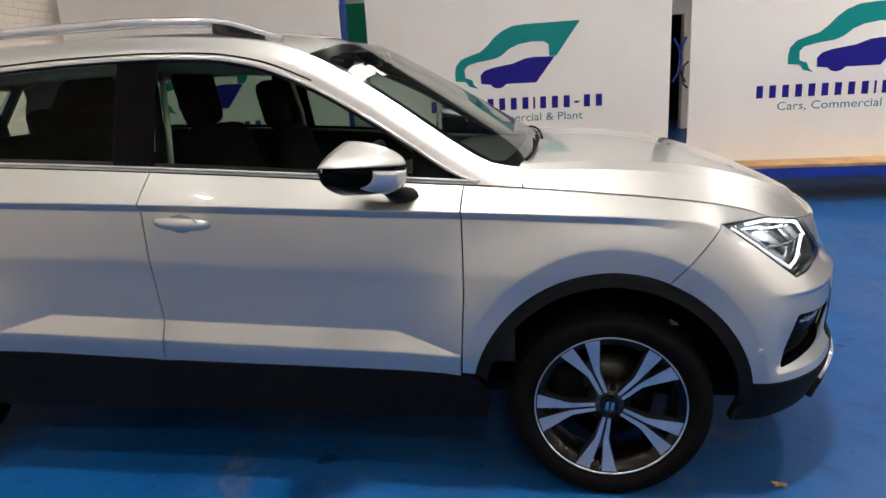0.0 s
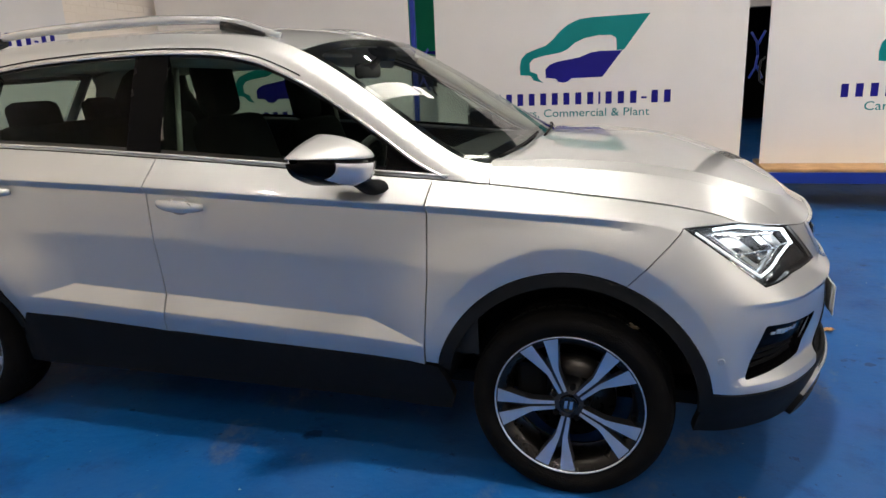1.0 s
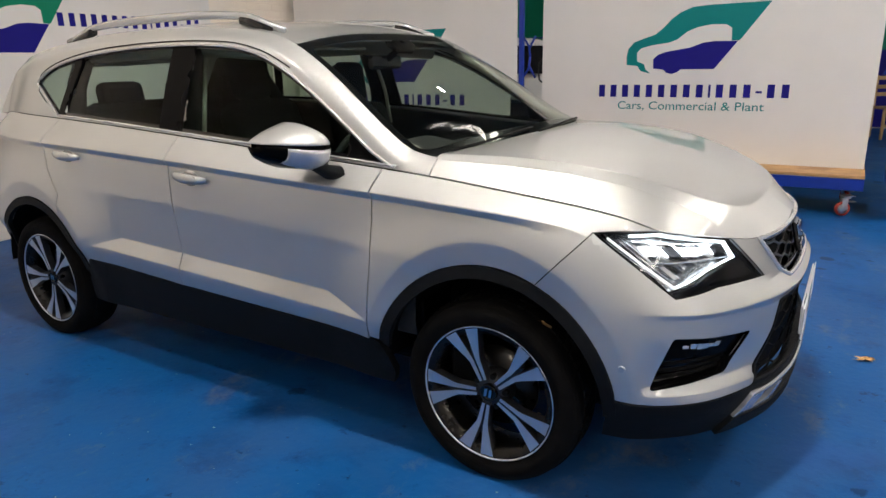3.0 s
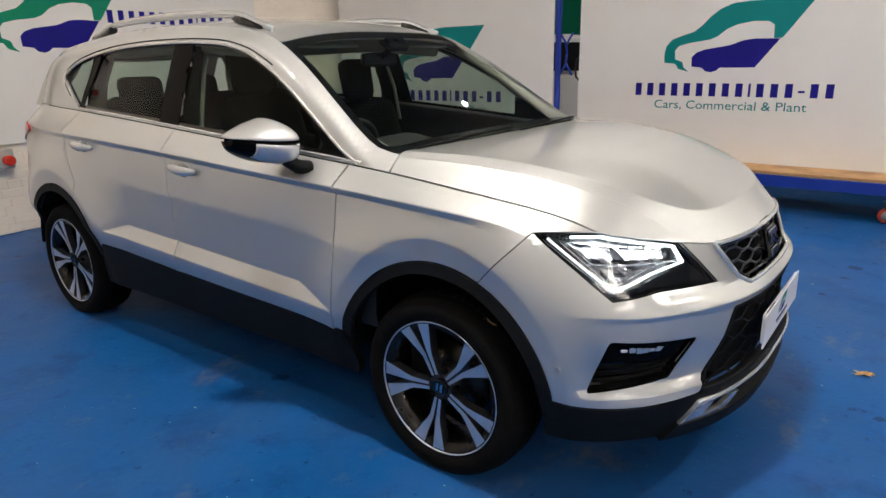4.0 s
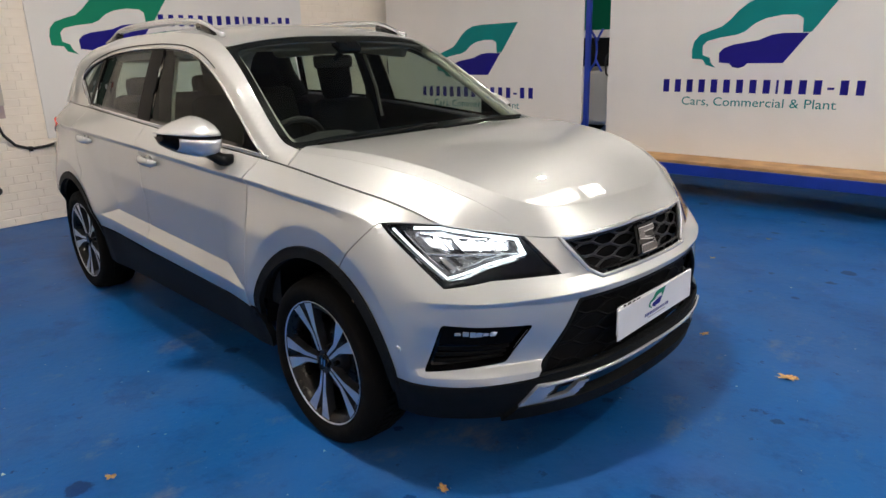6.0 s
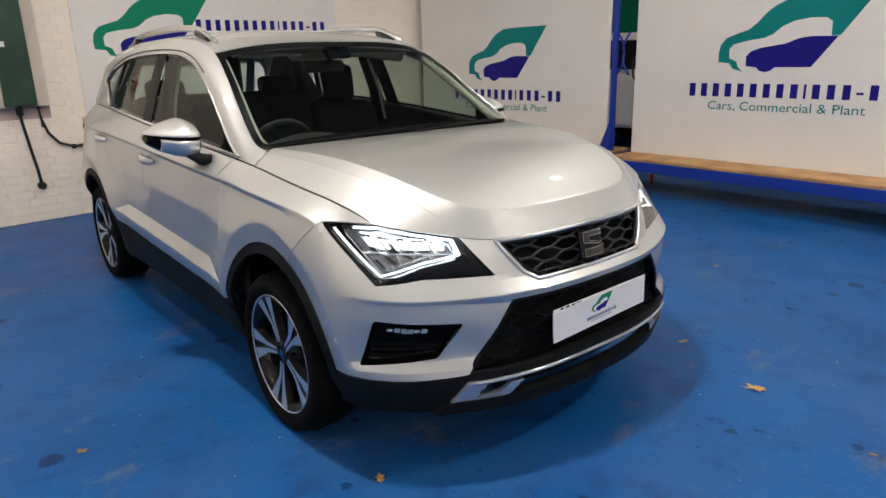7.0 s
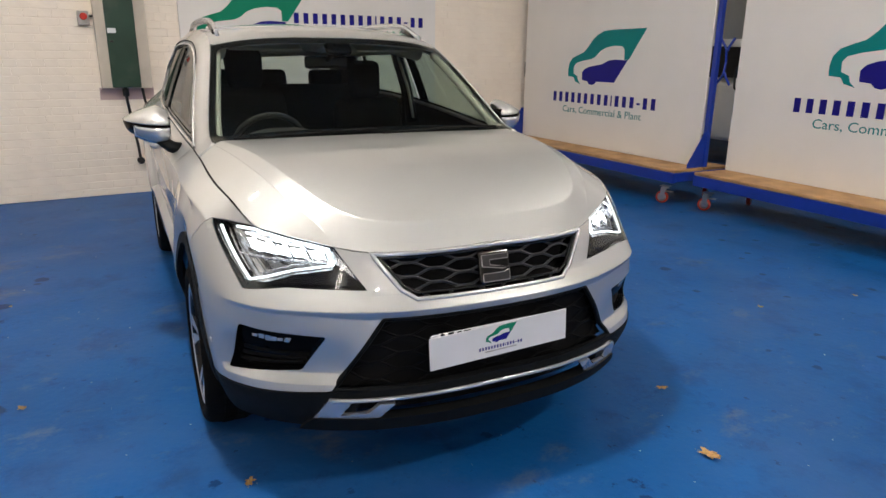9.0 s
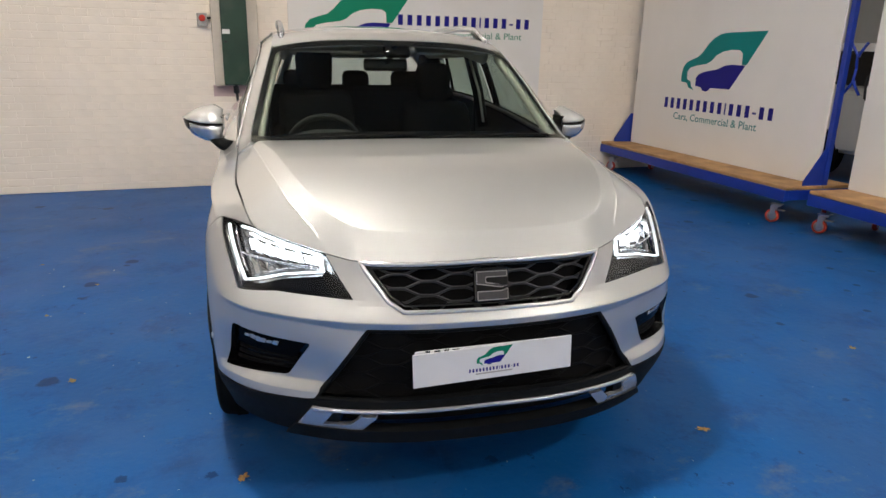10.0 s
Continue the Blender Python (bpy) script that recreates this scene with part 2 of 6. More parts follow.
def joined(*bms):
    """Several bmeshes as one."""
    out = bmesh.new()
    for b in bms:
        me = bpy.data.meshes.new("tmp")
        b.to_mesh(me)
        b.free()
        out.from_mesh(me)
        bpy.data.meshes.remove(me)
    return out


def cylinder(r, depth, axis="z", at=(0, 0, 0), seg=24, r2=None, bevel=0.0):
    bm = bmesh.new()
    bmesh.ops.create_cone(bm, cap_ends=True, segments=seg, radius1=r, radius2=r if r2 is None else r2, depth=depth)
    if bevel:
        bmesh.ops.bevel(bm, geom=[e for e in bm.edges if len(e.link_faces) == 2 and e.calc_face_angle(0) > 0.9], offset=bevel, segments=2, affect="EDGES")
    turn = {"z": pose(0, 0, 0), "x": pose(0, 0, 0, 0, 90, 0), "y": pose(0, 0, 0, 90, 0, 0)}[axis]
    bmesh.ops.transform(bm, verts=bm.verts, matrix=turn)
    bmesh.ops.translate(bm, verts=bm.verts, vec=at)
    for f in bm.faces:
        f.smooth = len(f.verts) == 4
    return bm


def prism(poly, depth, m=None, bevel=0.0):
    """A flat polygon in x, y, drawn out by depth along z."""
    bm = bmesh.new()
    vs = [bm.verts.new((x, y, 0)) for x, y in poly]
    f = bm.faces.new(vs)
    if f.normal.z < 0:
        f.normal_flip()
    bm.normal_update()
    if f.normal.z > 0:
        f.normal_flip()
    r = bmesh.ops.extrude_face_region(bm, geom=[f])
    bmesh.ops.translate(bm, verts=[v for v in r["geom"] if isinstance(v, bmesh.types.BMVert)], vec=(0, 0, depth))
    bmesh.ops.recalc_face_normals(bm, faces=bm.faces[:])
    if bevel:
        bmesh.ops.bevel(bm, geom=bm.edges[:], offset=bevel, segments=2, affect="EDGES")
    if m:
        bmesh.ops.transform(bm, verts=bm.verts, matrix=m)
    return bm


def tube(pts, radius, closed=False, seg=8, flat=1.0, up=None):
    """A round or flattened bar along points."""
    pts = [Vector(map(float, p)) for p in pts]
    n = len(pts)
    verts, faces = [], []
    side = None
    for i, p in enumerate(pts):
        a = pts[i - 1] if (i or closed) else p
        b = pts[(i + 1) % n] if (i < n - 1 or closed) else p
        t = (b - a).normalized()
        ref = Vector(up) if up else (side if side else (Vector((0, 0, 1)) if abs(t.z) < 0.9 else Vector((1, 0, 0))))
        u = t.cross(ref).normalized() if (up or not side) else (side - t * side.dot(t)).normalized()
        if up or not side:
            side = u
        else:
            side = u
        w = t.cross(u).normalized()
        r = radius(i / max(1, n - 1)) if callable(radius) else radius
        for k in range(seg):
            c = 2 * math.pi * k / seg
            verts.append(p + u * (math.cos(c) * r) + w * (math.sin(c) * r * flat))
    rings = n if closed else n - 1
    for i in range(rings):
        for k in range(seg):
            a, b = i * seg + k, i * seg + (k + 1) % seg
            c, d = ((i + 1) % n) * seg + (k + 1) % seg, ((i + 1) % n) * seg + k
            faces.append((a, d, c, b))
    if not closed:
        faces.append(tuple(range(seg)))
        faces.append(tuple((n - 1) * seg + k for k in reversed(range(seg))))
    return verts, faces


def bar(name, pts, radius, material, parent, label="", **kw):
    return part(name, mesh_of(*tube(pts, radius, **kw), material), material, parent, label)


def lathe(profile, seg=64, closed=False):
    """Turns (radius, offset) points about the y axis."""
    verts, faces, n = [], [], len(profile)
    for k in range(seg):
        c = 2 * math.pi * k / seg
        for r, o in profile:
            verts.append((r * math.cos(c), o, r * math.sin(c)))
    for k in range(seg):
        for i in range(n if closed else n - 1):
            a, b = k * n + i, k * n + (i + 1) % n
            c, d = ((k + 1) % seg) * n + (i + 1) % n, ((k + 1) % seg) * n + i
            faces.append((a, b, c, d))
    return verts, faces


def resample(poly, step):
    out = []
    for i, p in enumerate(poly):
        q = poly[(i + 1) % len(poly)]
        n = max(1, int(math.ceil(math.hypot(q[0] - p[0], q[1] - p[1]) / step - 1e-6)))
        out += [(p[0] + (q[0] - p[0]) * k / n, p[1] + (q[1] - p[1]) * k / n) for k in range(n)]
    return out


def inset(poly, g):
    p = np.array(poly)
    e = np.roll(p, -1, 0) - np.roll(p, 1, 0)
    e /= np.maximum(np.linalg.norm(e, axis=1, keepdims=True), 1e-9)
    area = np.sum(p[:, 0] * np.roll(p[:, 1], -1) - np.roll(p[:, 0], -1) * p[:, 1])
    nrm = np.stack([-e[:, 1], e[:, 0]], 1) * (1 if area > 0 else -1)
    return [tuple(v) for v in p + nrm * g]


def inside(a, b, poly):
    hit = np.zeros(len(a), bool)
    p = np.array(poly)
    q = np.roll(p, -1, 0)
    for (x0, y0), (x1, y1) in zip(p, q):
        if y0 != y1:
            c = (y0 > b) != (y1 > b)
            hit ^= c & (a < (x1 - x0) * (b - y0) / (y1 - y0) + x0)
    return hit


def sheet(poly, fn, out, step=0.02, gap=0.0, depth=0.012, holes=(), lines=()):
    """Vertices and faces of a surface fn(a, b) over a polygon with holes; its rim turns inwards by depth."""
    from mathutils.geometry import delaunay_2d_cdt
    loops = [resample(poly, step)] + [resample(h, step) for h in holes]
    if gap:
        loops[0] = inset(loops[0], gap)
        loops[1:] = [inset(h, -gap) for h in loops[1:]]
    pts, edges = [], []
    for lp in loops:
        k = len(pts)
        pts += lp
        edges += [(k + i, k + (i + 1) % len(lp)) for i in range(len(lp))]
    rim = np.array(pts)
    lo, hi = rim.min(0), rim.max(0)
    ga, gb = np.meshgrid(np.arange(lo[0] + step / 2, hi[0], step), np.arange(lo[1] + step / 2, hi[1], step))
    ga[::2] += step / 2
    ga, gb = ga.ravel(), gb.ravel()
    extra_pts = []
    ok = inside(ga, gb, loops[0])
    for h in loops[1:]:
        ok &= ~inside(ga, gb, h)
    ga, gb = ga[ok], gb[ok]
    if len(ga):
        near = np.full(len(ga), 9.0)
        for p in rim:
            near = np.minimum(near, (ga - p[0])**2 + (gb - p[1])**2)
        ok = near > (0.45 * step)**2
        ga, gb = ga[ok], gb[ok]
    # pairs of points along sharp lines of the surface
    for ln in lines:
        q = np.array(ln)
        run = np.concatenate([[0], np.cumsum(np.hypot(*np.diff(q, axis=0).T))])
        at = np.arange(0, run[-1], step * 0.8)
        q = np.stack([np.interp(at, run, q[:, 0]), np.interp(at, run, q[:, 1])], 1)
        e = np.gradient(q, axis=0)
        e /= np.maximum(np.linalg.norm(e, axis=1, keepdims=True), 1e-9)
        for off in (-0.0022, 0.0022):
            p = q + off * np.stack([-e[:, 1], e[:, 0]], 1)
            ok = inside(p[:, 0], p[:, 1], loops[0])
            for h in loops[1:]:
                ok &= ~inside(p[:, 0], p[:, 1], h)
            p = p[ok]
            if len(p):
                ok = np.array([np.min((rim[:, 0] - a)**2 + (rim[:, 1] - b)**2) > 0.003**2 for a, b in p])
                p = p[ok]
            if len(p) and len(ga):
                far = np.array([np.min((p[:, 0] - a)**2 + (p[:, 1] - b)**2) > (0.5 * step)**2 for a, b in zip(ga, gb)])
                ga, gb = ga[far], gb[far]
            extra_pts += [tuple(v) for v in p]
    vs = [Vector(p) for p in pts] + [Vector(p) for p in extra_pts] + [Vector((float(a), float(b))) for a, b in zip(ga, gb)]
    r = delaunay_2d_cdt(vs, edges, [], 0, 1e-6)
    v2 = np.array([tuple(v) for v in r[0]])
    fs = np.array([tuple(f) for f in r[2] if len(f) == 3])
    cen = v2[fs].mean(1)
    ok = inside(cen[:, 0], cen[:, 1], loops[0])
    for h in loops[1:]:
        ok &= ~inside(cen[:, 0], cen[:, 1], h)
    fs = fs[ok]
    v3 = np.stack(fn(v2[:, 0], v2[:, 1]), 1)
    fn_ = np.cross(v3[fs[:, 1]] - v3[fs[:, 0]], v3[fs[:, 2]] - v3[fs[:, 0]])
    if fn_.sum(0) @ np.array(out) < 0:
        fs = fs[:, ::-1]
        fn_ = -fn_
    faces = [tuple(f) for f in fs]
    if depth:
        vn = np.zeros_like(v3)
        for k in range(3):
            np.add.at(vn, fs[:, k], fn_)
        vn /= np.maximum(np.linalg.norm(vn, axis=1, keepdims=True), 1e-12)
        seen = {}
        for f in faces:
            for i in range(3):
                a, b = int(f[i]), int(f[(i + 1) % 3])
                seen[(a, b)] = 1
        border = [(a, b) for a, b in seen if (b, a) not in seen]
        top, low, extra = {}, {}, []
        n0 = len(v3)
        for a, b in border:
            for v in (a, b):
                if v not in top:
                    top[v] = n0 + len(extra)
                    extra.append(v3[v])
                    low[v] = n0 + len(extra)
                    extra.append(v3[v] - vn[v] * depth)
        faces += [(top[b], top[a], low[a], low[b]) for a, b in border]
        v3 = np.vstack([v3, np.array(extra)]) if extra else v3
    return v3, faces


def panel(name, poly, fn, out, material, parent, label="", left=False, sharp=11, **kw):
    """A sheet as a part; left: its mirror image on the other side of the car."""
    v, f = sheet(poly, fn, out, **kw)
    v = np.array(v)
    if left:
        v[:, 1] *= -1
        f = [tuple(reversed(k)) for k in f]
    me = mesh_of(v, f, material)
    if "lines" in kw:
        me.set_sharp_from_angle(angle=radians(sharp))
    return part(name, me, material, parent, label)

# ---- the car's body surface ----
# The outline of the body seen from above (half), from the rear middle round the side to the front middle.
_plan = [(-3.49, 0.0), (-3.475, 0.35), (-3.40, 0.62), (-3.25, 0.79), (-3.0, 0.882), (-2.64, 0.915), (-2.0, 0.915), (-1.3, 0.912), (-0.6, 0.910), (0.0, 0.915),
         (0.22, 0.908), (0.40, 0.880), (0.53, 0.832), (0.64, 0.755), (0.72, 0.650), (0.785, 0.520), (0.830, 0.390), (0.862, 0.220), (0.872, 0.0)]
_pts = [Vector((x, y)) for x, y in _plan]
_pts = [Vector((_pts[1].x, -_pts[1].y))] + _pts + [Vector((_pts[-2].x, -_pts[-2].y))]
_dense = []
for _i in range(1, len(_pts) - 2):
    _p0, _p1, _p2, _p3 = _pts[_i - 1:_i + 3]
    for _k in range(24):
        _u = _k / 24
        _dense.append(0.5 * (2 * _p1 + (_p2 - _p0) * _u + (2 * _p0 - 5 * _p1 + 4 * _p2 - _p3) * _u**2 + (3 * _p1 - _p0 - 3 * _p2 + _p3) * _u**3))
_dense.append(_pts[-2])
PX, PY = np.array([p.x for p in _dense]), np.array([p.y for p in _dense])
PS = np.concatenate([[0], np.cumsum(np.hypot(np.diff(PX), np.diff(PY)))])
PS -= np.interp(0.0, PX, PS)
_tx, _ty = np.gradient(PX, PS), np.gradient(PY, PS)
for _ in range(12):
    _tx[1:-1] = (_tx[:-2] + 2 * _tx[1:-1] + _tx[2:]) / 4
    _ty[1:-1] = (_ty[:-2] + 2 * _ty[1:-1] + _ty[2:]) / 4
_len = np.hypot(_tx, _ty)
NX, NY = -_ty / _len, _tx / _len   # outward, for y > 0
NX[-1], NY[-1], NX[0], NY[0] = 1, 0, -1, 0
S_FRONT = PS[-1]


def near(x, y):
    """The place s along the outline that lies nearest to (x, |y|)."""
    return float(PS[np.argmin((PX - x)**2 + (PY - abs(y))**2)])


# Knots along the outline and, at each, the height and the depth below the outline of six lines that run round the car.
KN = [near(-3.49, 0), near(-3.42, 0.6), near(-3.1, 0.86), -2.64, -2.1, -1.5, -0.8, -0.3, 0.0, 0.27, near(0.47, 0.86), near(0.61, 0.785), near(0.74, 0.62), near(0.83, 0.4), near(0.872, 0)]
Z_BOTTOM = curve(KN, [0.30, 0.30, 0.29, 0.26, 0.255, 0.25, 0.25, 0.245, 0.245, 0.248, 0.250, 0.250, 0.250, 0.246, 0.244])
D_BOTTOM = curve(KN, [0.10, 0.10, 0.09, 0.06, 0.065, 0.07, 0.07, 0.065, 0.06, 0.06, 0.06, 0.06, 0.05, 0.045, 0.045])
Z_BORDER = curve(KN, [0.53, 0.53, 0.52, 0.505, 0.485, 0.457, 0.435, 0.42, 0.41, 0.41, 0.395, 0.39, 0.395, 0.40, 0.405])
D_BORDER = curve(KN, [0.03, 0.03, 0.03, 0.02, 0.022, 0.024, 0.024, 0.022, 0.02, 0.015, 0.008, 0.004, 0.004, 0.010, 0.02])
Z_OUTER = curve(KN, [0.62, 0.62, 0.61, 0.59, 0.565, 0.535, 0.51, 0.50, 0.50, 0.50, 0.47, 0.455, 0.46, 0.47, 0.50])
D_OUTER = curve(KN, [0.0, 0.0, 0.0, 0.0, 0.004, 0.005, 0.006, 0.008, 0.006, 0.004, 0.004, 0.014, 0.022, 0.022, 0.018])
Z_MID = curve(KN, [0.80, 0.80, 0.82, 0.82, 0.80, 0.77, 0.75, 0.74, 0.72, 0.70, 0.672, 0.668, 0.663, 0.658, 0.654])
D_MID = curve(KN, [0.02, 0.02, 0.02, 0.012, 0.015, 0.018, 0.020, 0.026, 0.026, 0.026, 0.017, 0.009, 0.016, 0.016, 0.018])
Z_SHOULDER = curve(KN, [1.0, 1.0, 1.065, 1.05, 1.032, 1.008, 0.974, 0.951, 0.936, 0.908, 0.80, 0.735, 0.725, 0.705, 0.695])
D_SHOULDER = curve(KN, [0.05, 0.05, 0.05, 0.018, 0.014, 0.014, 0.020, 0.034, 0.046, 0.060, 0.060, 0.046, 0.066, 0.060, 0.056])
KT = KN[:11] + [0.564, 0.687, 0.809, 0.918, 1.049, 1.20, KN[-1]]
Z_TOP = curve(KT, [1.08, 1.08, 1.17, 1.155, 1.138, 1.106, 1.055, 1.017, 0.988, 0.955, 0.917, 0.891, 0.874, 0.857, 0.840, 0.827, 0.828, 0.834])
D_TOP = curve(KT, [0.10, 0.10, 0.15, 0.155, 0.110, 0.090, 0.104, 0.125, 0.136, 0.144, 0.132, 0.124, 0.140, 0.139, 0.126, 0.104, 0.096, 0.088])


def eased(f, width):
    """The curve f with its small bends evened out over the given width."""
    s = np.linspace(KN[0] - 0.5, KN[-1] + 0.5, 1400)
    k = np.exp(-0.5 * ((s - s.mean()) / width)**2)
    v = np.convolve(np.pad(f(s), 700, mode="edge"), k / k.sum(), mode="valid")[:len(s)]
    return lambda x: np.interp(x, s, v)


Z_BOTTOM, Z_BORDER, Z_OUTER, Z_MID, Z_SHOULDER = (eased(f, 0.05) for f in (Z_BOTTOM, Z_BORDER, Z_OUTER, Z_MID, Z_SHOULDER))
D_BOTTOM, D_BORDER, D_OUTER, D_MID, D_SHOULDER = (eased(f, 0.07) for f in (D_BOTTOM, D_BORDER, D_OUTER, D_MID, D_SHOULDER))
Z_TOP, D_TOP = eased(Z_TOP, 0.018), eased(D_TOP, 0.018)
ROWS_Z = (Z_BOTTOM, Z_BORDER, Z_OUTER, Z_MID, Z_SHOULDER, Z_TOP)
ROWS_D = (D_BOTTOM, D_BORDER, D_OUTER, D_MID, D_SHOULDER, D_TOP)
AXLES = (0.0, -2.638)
CREASE_R, CREASE_X = 0.517, 1.06   # the sharp edge round the wheel arches, a little narrower than high
HUB_Z = 0.322     # middle of the wheel arches
WHEEL_Z = 0.313   # middle of the wheels, their tyres pressed flat on the floor


def depth_at(s, z):
    """How far the skin lies inside the outline at (s, z)."""
    s, z = np.asarray(s, float), np.asarray(z, float)
    Z = np.stack([f(s) for f in ROWS_Z])
    D = np.stack([f(s) for f in ROWS_D])
    h, dl = np.diff(Z, axis=0), np.diff(D, axis=0) / np.diff(Z, axis=0)
    m = np.zeros_like(D)
    for i in range(1, len(D) - 1):
        w1, w2 = 2 * h[i] + h[i - 1], h[i] + 2 * h[i - 1]
        same = dl[i - 1] * dl[i] > 1e-9
        m[i] = np.where(same, (w1 + w2) / (w1 / np.where(same, dl[i - 1], 1) + w2 / np.where(same, dl[i], 1)), 0)
    m[0], m[-1] = dl[0], dl[-1]
    out = D[0] + (z - Z[0]) * m[0]
    for i in range(len(D) - 1):
        u = (z - Z[i]) / h[i]
        val = ((2 * u**3 - 3 * u**2 + 1) * D[i] + (u**3 - 2 * u**2 + u) * h[i] * m[i] + (-2 * u**3 + 3 * u**2) * D[i + 1] + (u**3 - u**2) * h[i] * m[i + 1])
        if i == 3:
            u3 = (z - Z[3]) / h[3]
            val = np.where(s > 0.42, val + 0.7 * smooth(0.42, 0.6, s) * (D[3] + (D[4] - D[3]) * u3 - val), val)
        if i == 4:
            val = 0.25 * val + 0.75 * (D[4] + (D[5] - D[4]) * u)
        out = np.where(z >= Z[i], val, out)
    out = np.where(z > Z[-1], D[-1] + (z - Z[-1]) * m[-1], out)
    # the pressed facet low on the doors
    rise = 0.061 * np.clip((s + 2.13) / 0.2, 0, 1) * np.clip((-0.46 - s) / 0.22, 0, 1)
    foot = 0.567 - 0.0438 * (s + 2.116)
    u = (z - foot) / np.maximum(rise, 1e-3)
    facet = np.where(u < 0, 0, np.where(u < 1, u, np.clip(1 - (z - foot - rise) / 0.36, 0, 1)**1.6))
    out = out + 0.029 * (rise / 0.061) * facet
    # the hollow under the shoulder line
    fade = smooth(0.30, 0.0, s) * smooth(-3.2, -2.9, s) * (0.6 + 0.4 * smooth(-2.6, -1.4, s))
    w = Z[4] - z
    out = out + 0.021 * fade * np.where(w > 0, np.clip(w / 0.024, 0, 1) * np.clip(1 - (w - 0.026) / 0.17, 0, 1), 0)
    # the sharp ledge across the bumper
    w = Z[3] - z
    out = out + (0.0075 * smooth(0.45, 0.70, s) + 0.0055 * smooth(0.80, 1.05, s)) * np.where(w > 0, np.clip(w / (0.014 + 0.014 * smooth(0.80, 1.05, s)), 0, 1) * np.clip(1 - (w - 0.014) / 0.09, 0, 1), 0)
    # the lip below the fog lamps
    lip = smooth(0.47, 0.55, s) * smooth(1.02, 0.88, s)
    out = out + 0.015 * lip * np.clip((z - 0.420) / 0.026, 0, 1) * np.clip((0.590 - z) / 0.10, 0, 1)
    # wheel arches: the skin swells to a sharp edge and turns in below it
    for ax in AXLES:
        r = np.hypot((s - ax) * CREASE_X, z - HUB_Z)
        peak = 0.011 + 0.011 * smooth(0.5, 0.78, z)
        swell = peak * smooth(0.74, 0.50, r) / float(smooth(0.74, 0.50, CREASE_R))
        tuck = (peak - 0.003) * np.clip((CREASE_R - r) / 0.075, 0, 1.1)
        out = out - np.where(r > CREASE_R, swell, peak - tuck) * (np.abs(s - ax) < 0.8)
    return out


def skin(s, z, extra=0.0):
    """The body's skin, for s past the front middle on the left side."""
    s, z = np.asarray(s, float), np.asarray(z, float)
    fold = np.where(s > S_FRONT, 2 * S_FRONT - s, s)
    side = np.where(s > S_FRONT, 1.0, -1.0)
    d = depth_at(fold, z) + extra
    x = np.interp(fold, PS, PX) - np.interp(fold, PS, NX) * d
    y = np.interp(fold, PS, PY) - np.interp(fold, PS, NY) * d
    return x, side * y, z + 0.0


def deeper(extra):
    return lambda s, z: skin(s, z, extra)


def arc(ax, r, a0, a1, n=24, squash=1.0):
    return [(ax + r * math.cos(radians(a0 + (a1 - a0) * k / n)), HUB_Z + r * squash * math.sin(radians(a0 + (a1 - a0) * k / n))) for k in range(n + 1)]


def along(f, s0, s1, n=30, up=0.0):
    return [(s0 + (s1 - s0) * k / n, float(f(s0 + (s1 - s0) * k / n)) + up) for k in range(n + 1)]


def creases():
    """The sharp lines of the skin in (s, z)."""
    out = [along(Z_SHOULDER, -3.1, 0.32, 120), along(Z_SHOULDER, -3.1, 0.15, 120, -0.024), along(Z_MID, 0.5, S_FRONT, 60), [(s, float(Z_MID(s)) - 0.014 - 0.014 * float(smooth(0.80, 1.05, s))) for s in np.linspace(0.55, S_FRONT, 60)]]
    foot = lambda s: 0.567 - 0.0438 * (s + 2.116)
    rise = lambda s: 0.061 * float(np.clip((s + 2.13) / 0.2, 0, 1) * np.clip((-0.46 - s) / 0.22, 0, 1))
    ss = np.linspace(-2.12, -0.47, 80)
    out += [[(s, foot(s)) for s in ss], [(s, foot(s) + rise(s)) for s in ss]]
    out += [[(ax + (s - ax) / CREASE_X, z) for s, z in arc(ax, CREASE_R, 5, 175, 60)] for ax in AXLES]
    out += [[(s, 0.420) for s in np.linspace(0.48, 1.0, 40)], [(s, 0.446) for s in np.linspace(0.48, 1.0, 40)]]
    return out + [mirror_s(p) for p in out[2:4] + out[-2:]]


def mirror_s(p):
    return [(2 * S_FRONT - s, z) for s, z in reversed(p)]


# The belt line and the greenhouse above it.
_sb = np.linspace(-3.2, -0.255, 80)
_bx, _by, _bz = skin(_sb, Z_TOP(_sb))
BELT_Y, BELT_Z = (lambda x: np.interp(x, _bx, -_by)), (lambda x: np.interp(x, _bx, _bz))
GUTTER = curve([-3.30, -3.0, -2.7, -2.2, -1.7, -1.3, -1.12, -0.98, -0.85, -0.75, -0.60, -0.45, -0.36, -0.265], [1.33, 1.455, 1.505, 1.545, 1.552, 1.533, 1.508, 1.462, 1.396, 1.336, 1.236, 1.136, 1.088, 1.070])


def house(x, z, extra=0.0):
    """The side of the greenhouse."""
    x, z = np.asarray(x, float), np.asarray(z, float)
    u = np.maximum(z - BELT_Z(x), -0.05)
    y = BELT_Y(x) - 0.33 * u - 0.17 * u * u * np.sign(u) - 0.035 * smooth(0.055, 0.0, GUTTER(x) - z) - extra
    return x, -y, z


def inner_house(extra):
    return lambda x, z: house(x, z, extra)


_gx = np.linspace(-3.30, -0.262, 90)
_gy = house(_gx, GUTTER(_gx))[1]
GUT_Y = lambda x: np.interp(x, _gx, -_gy)


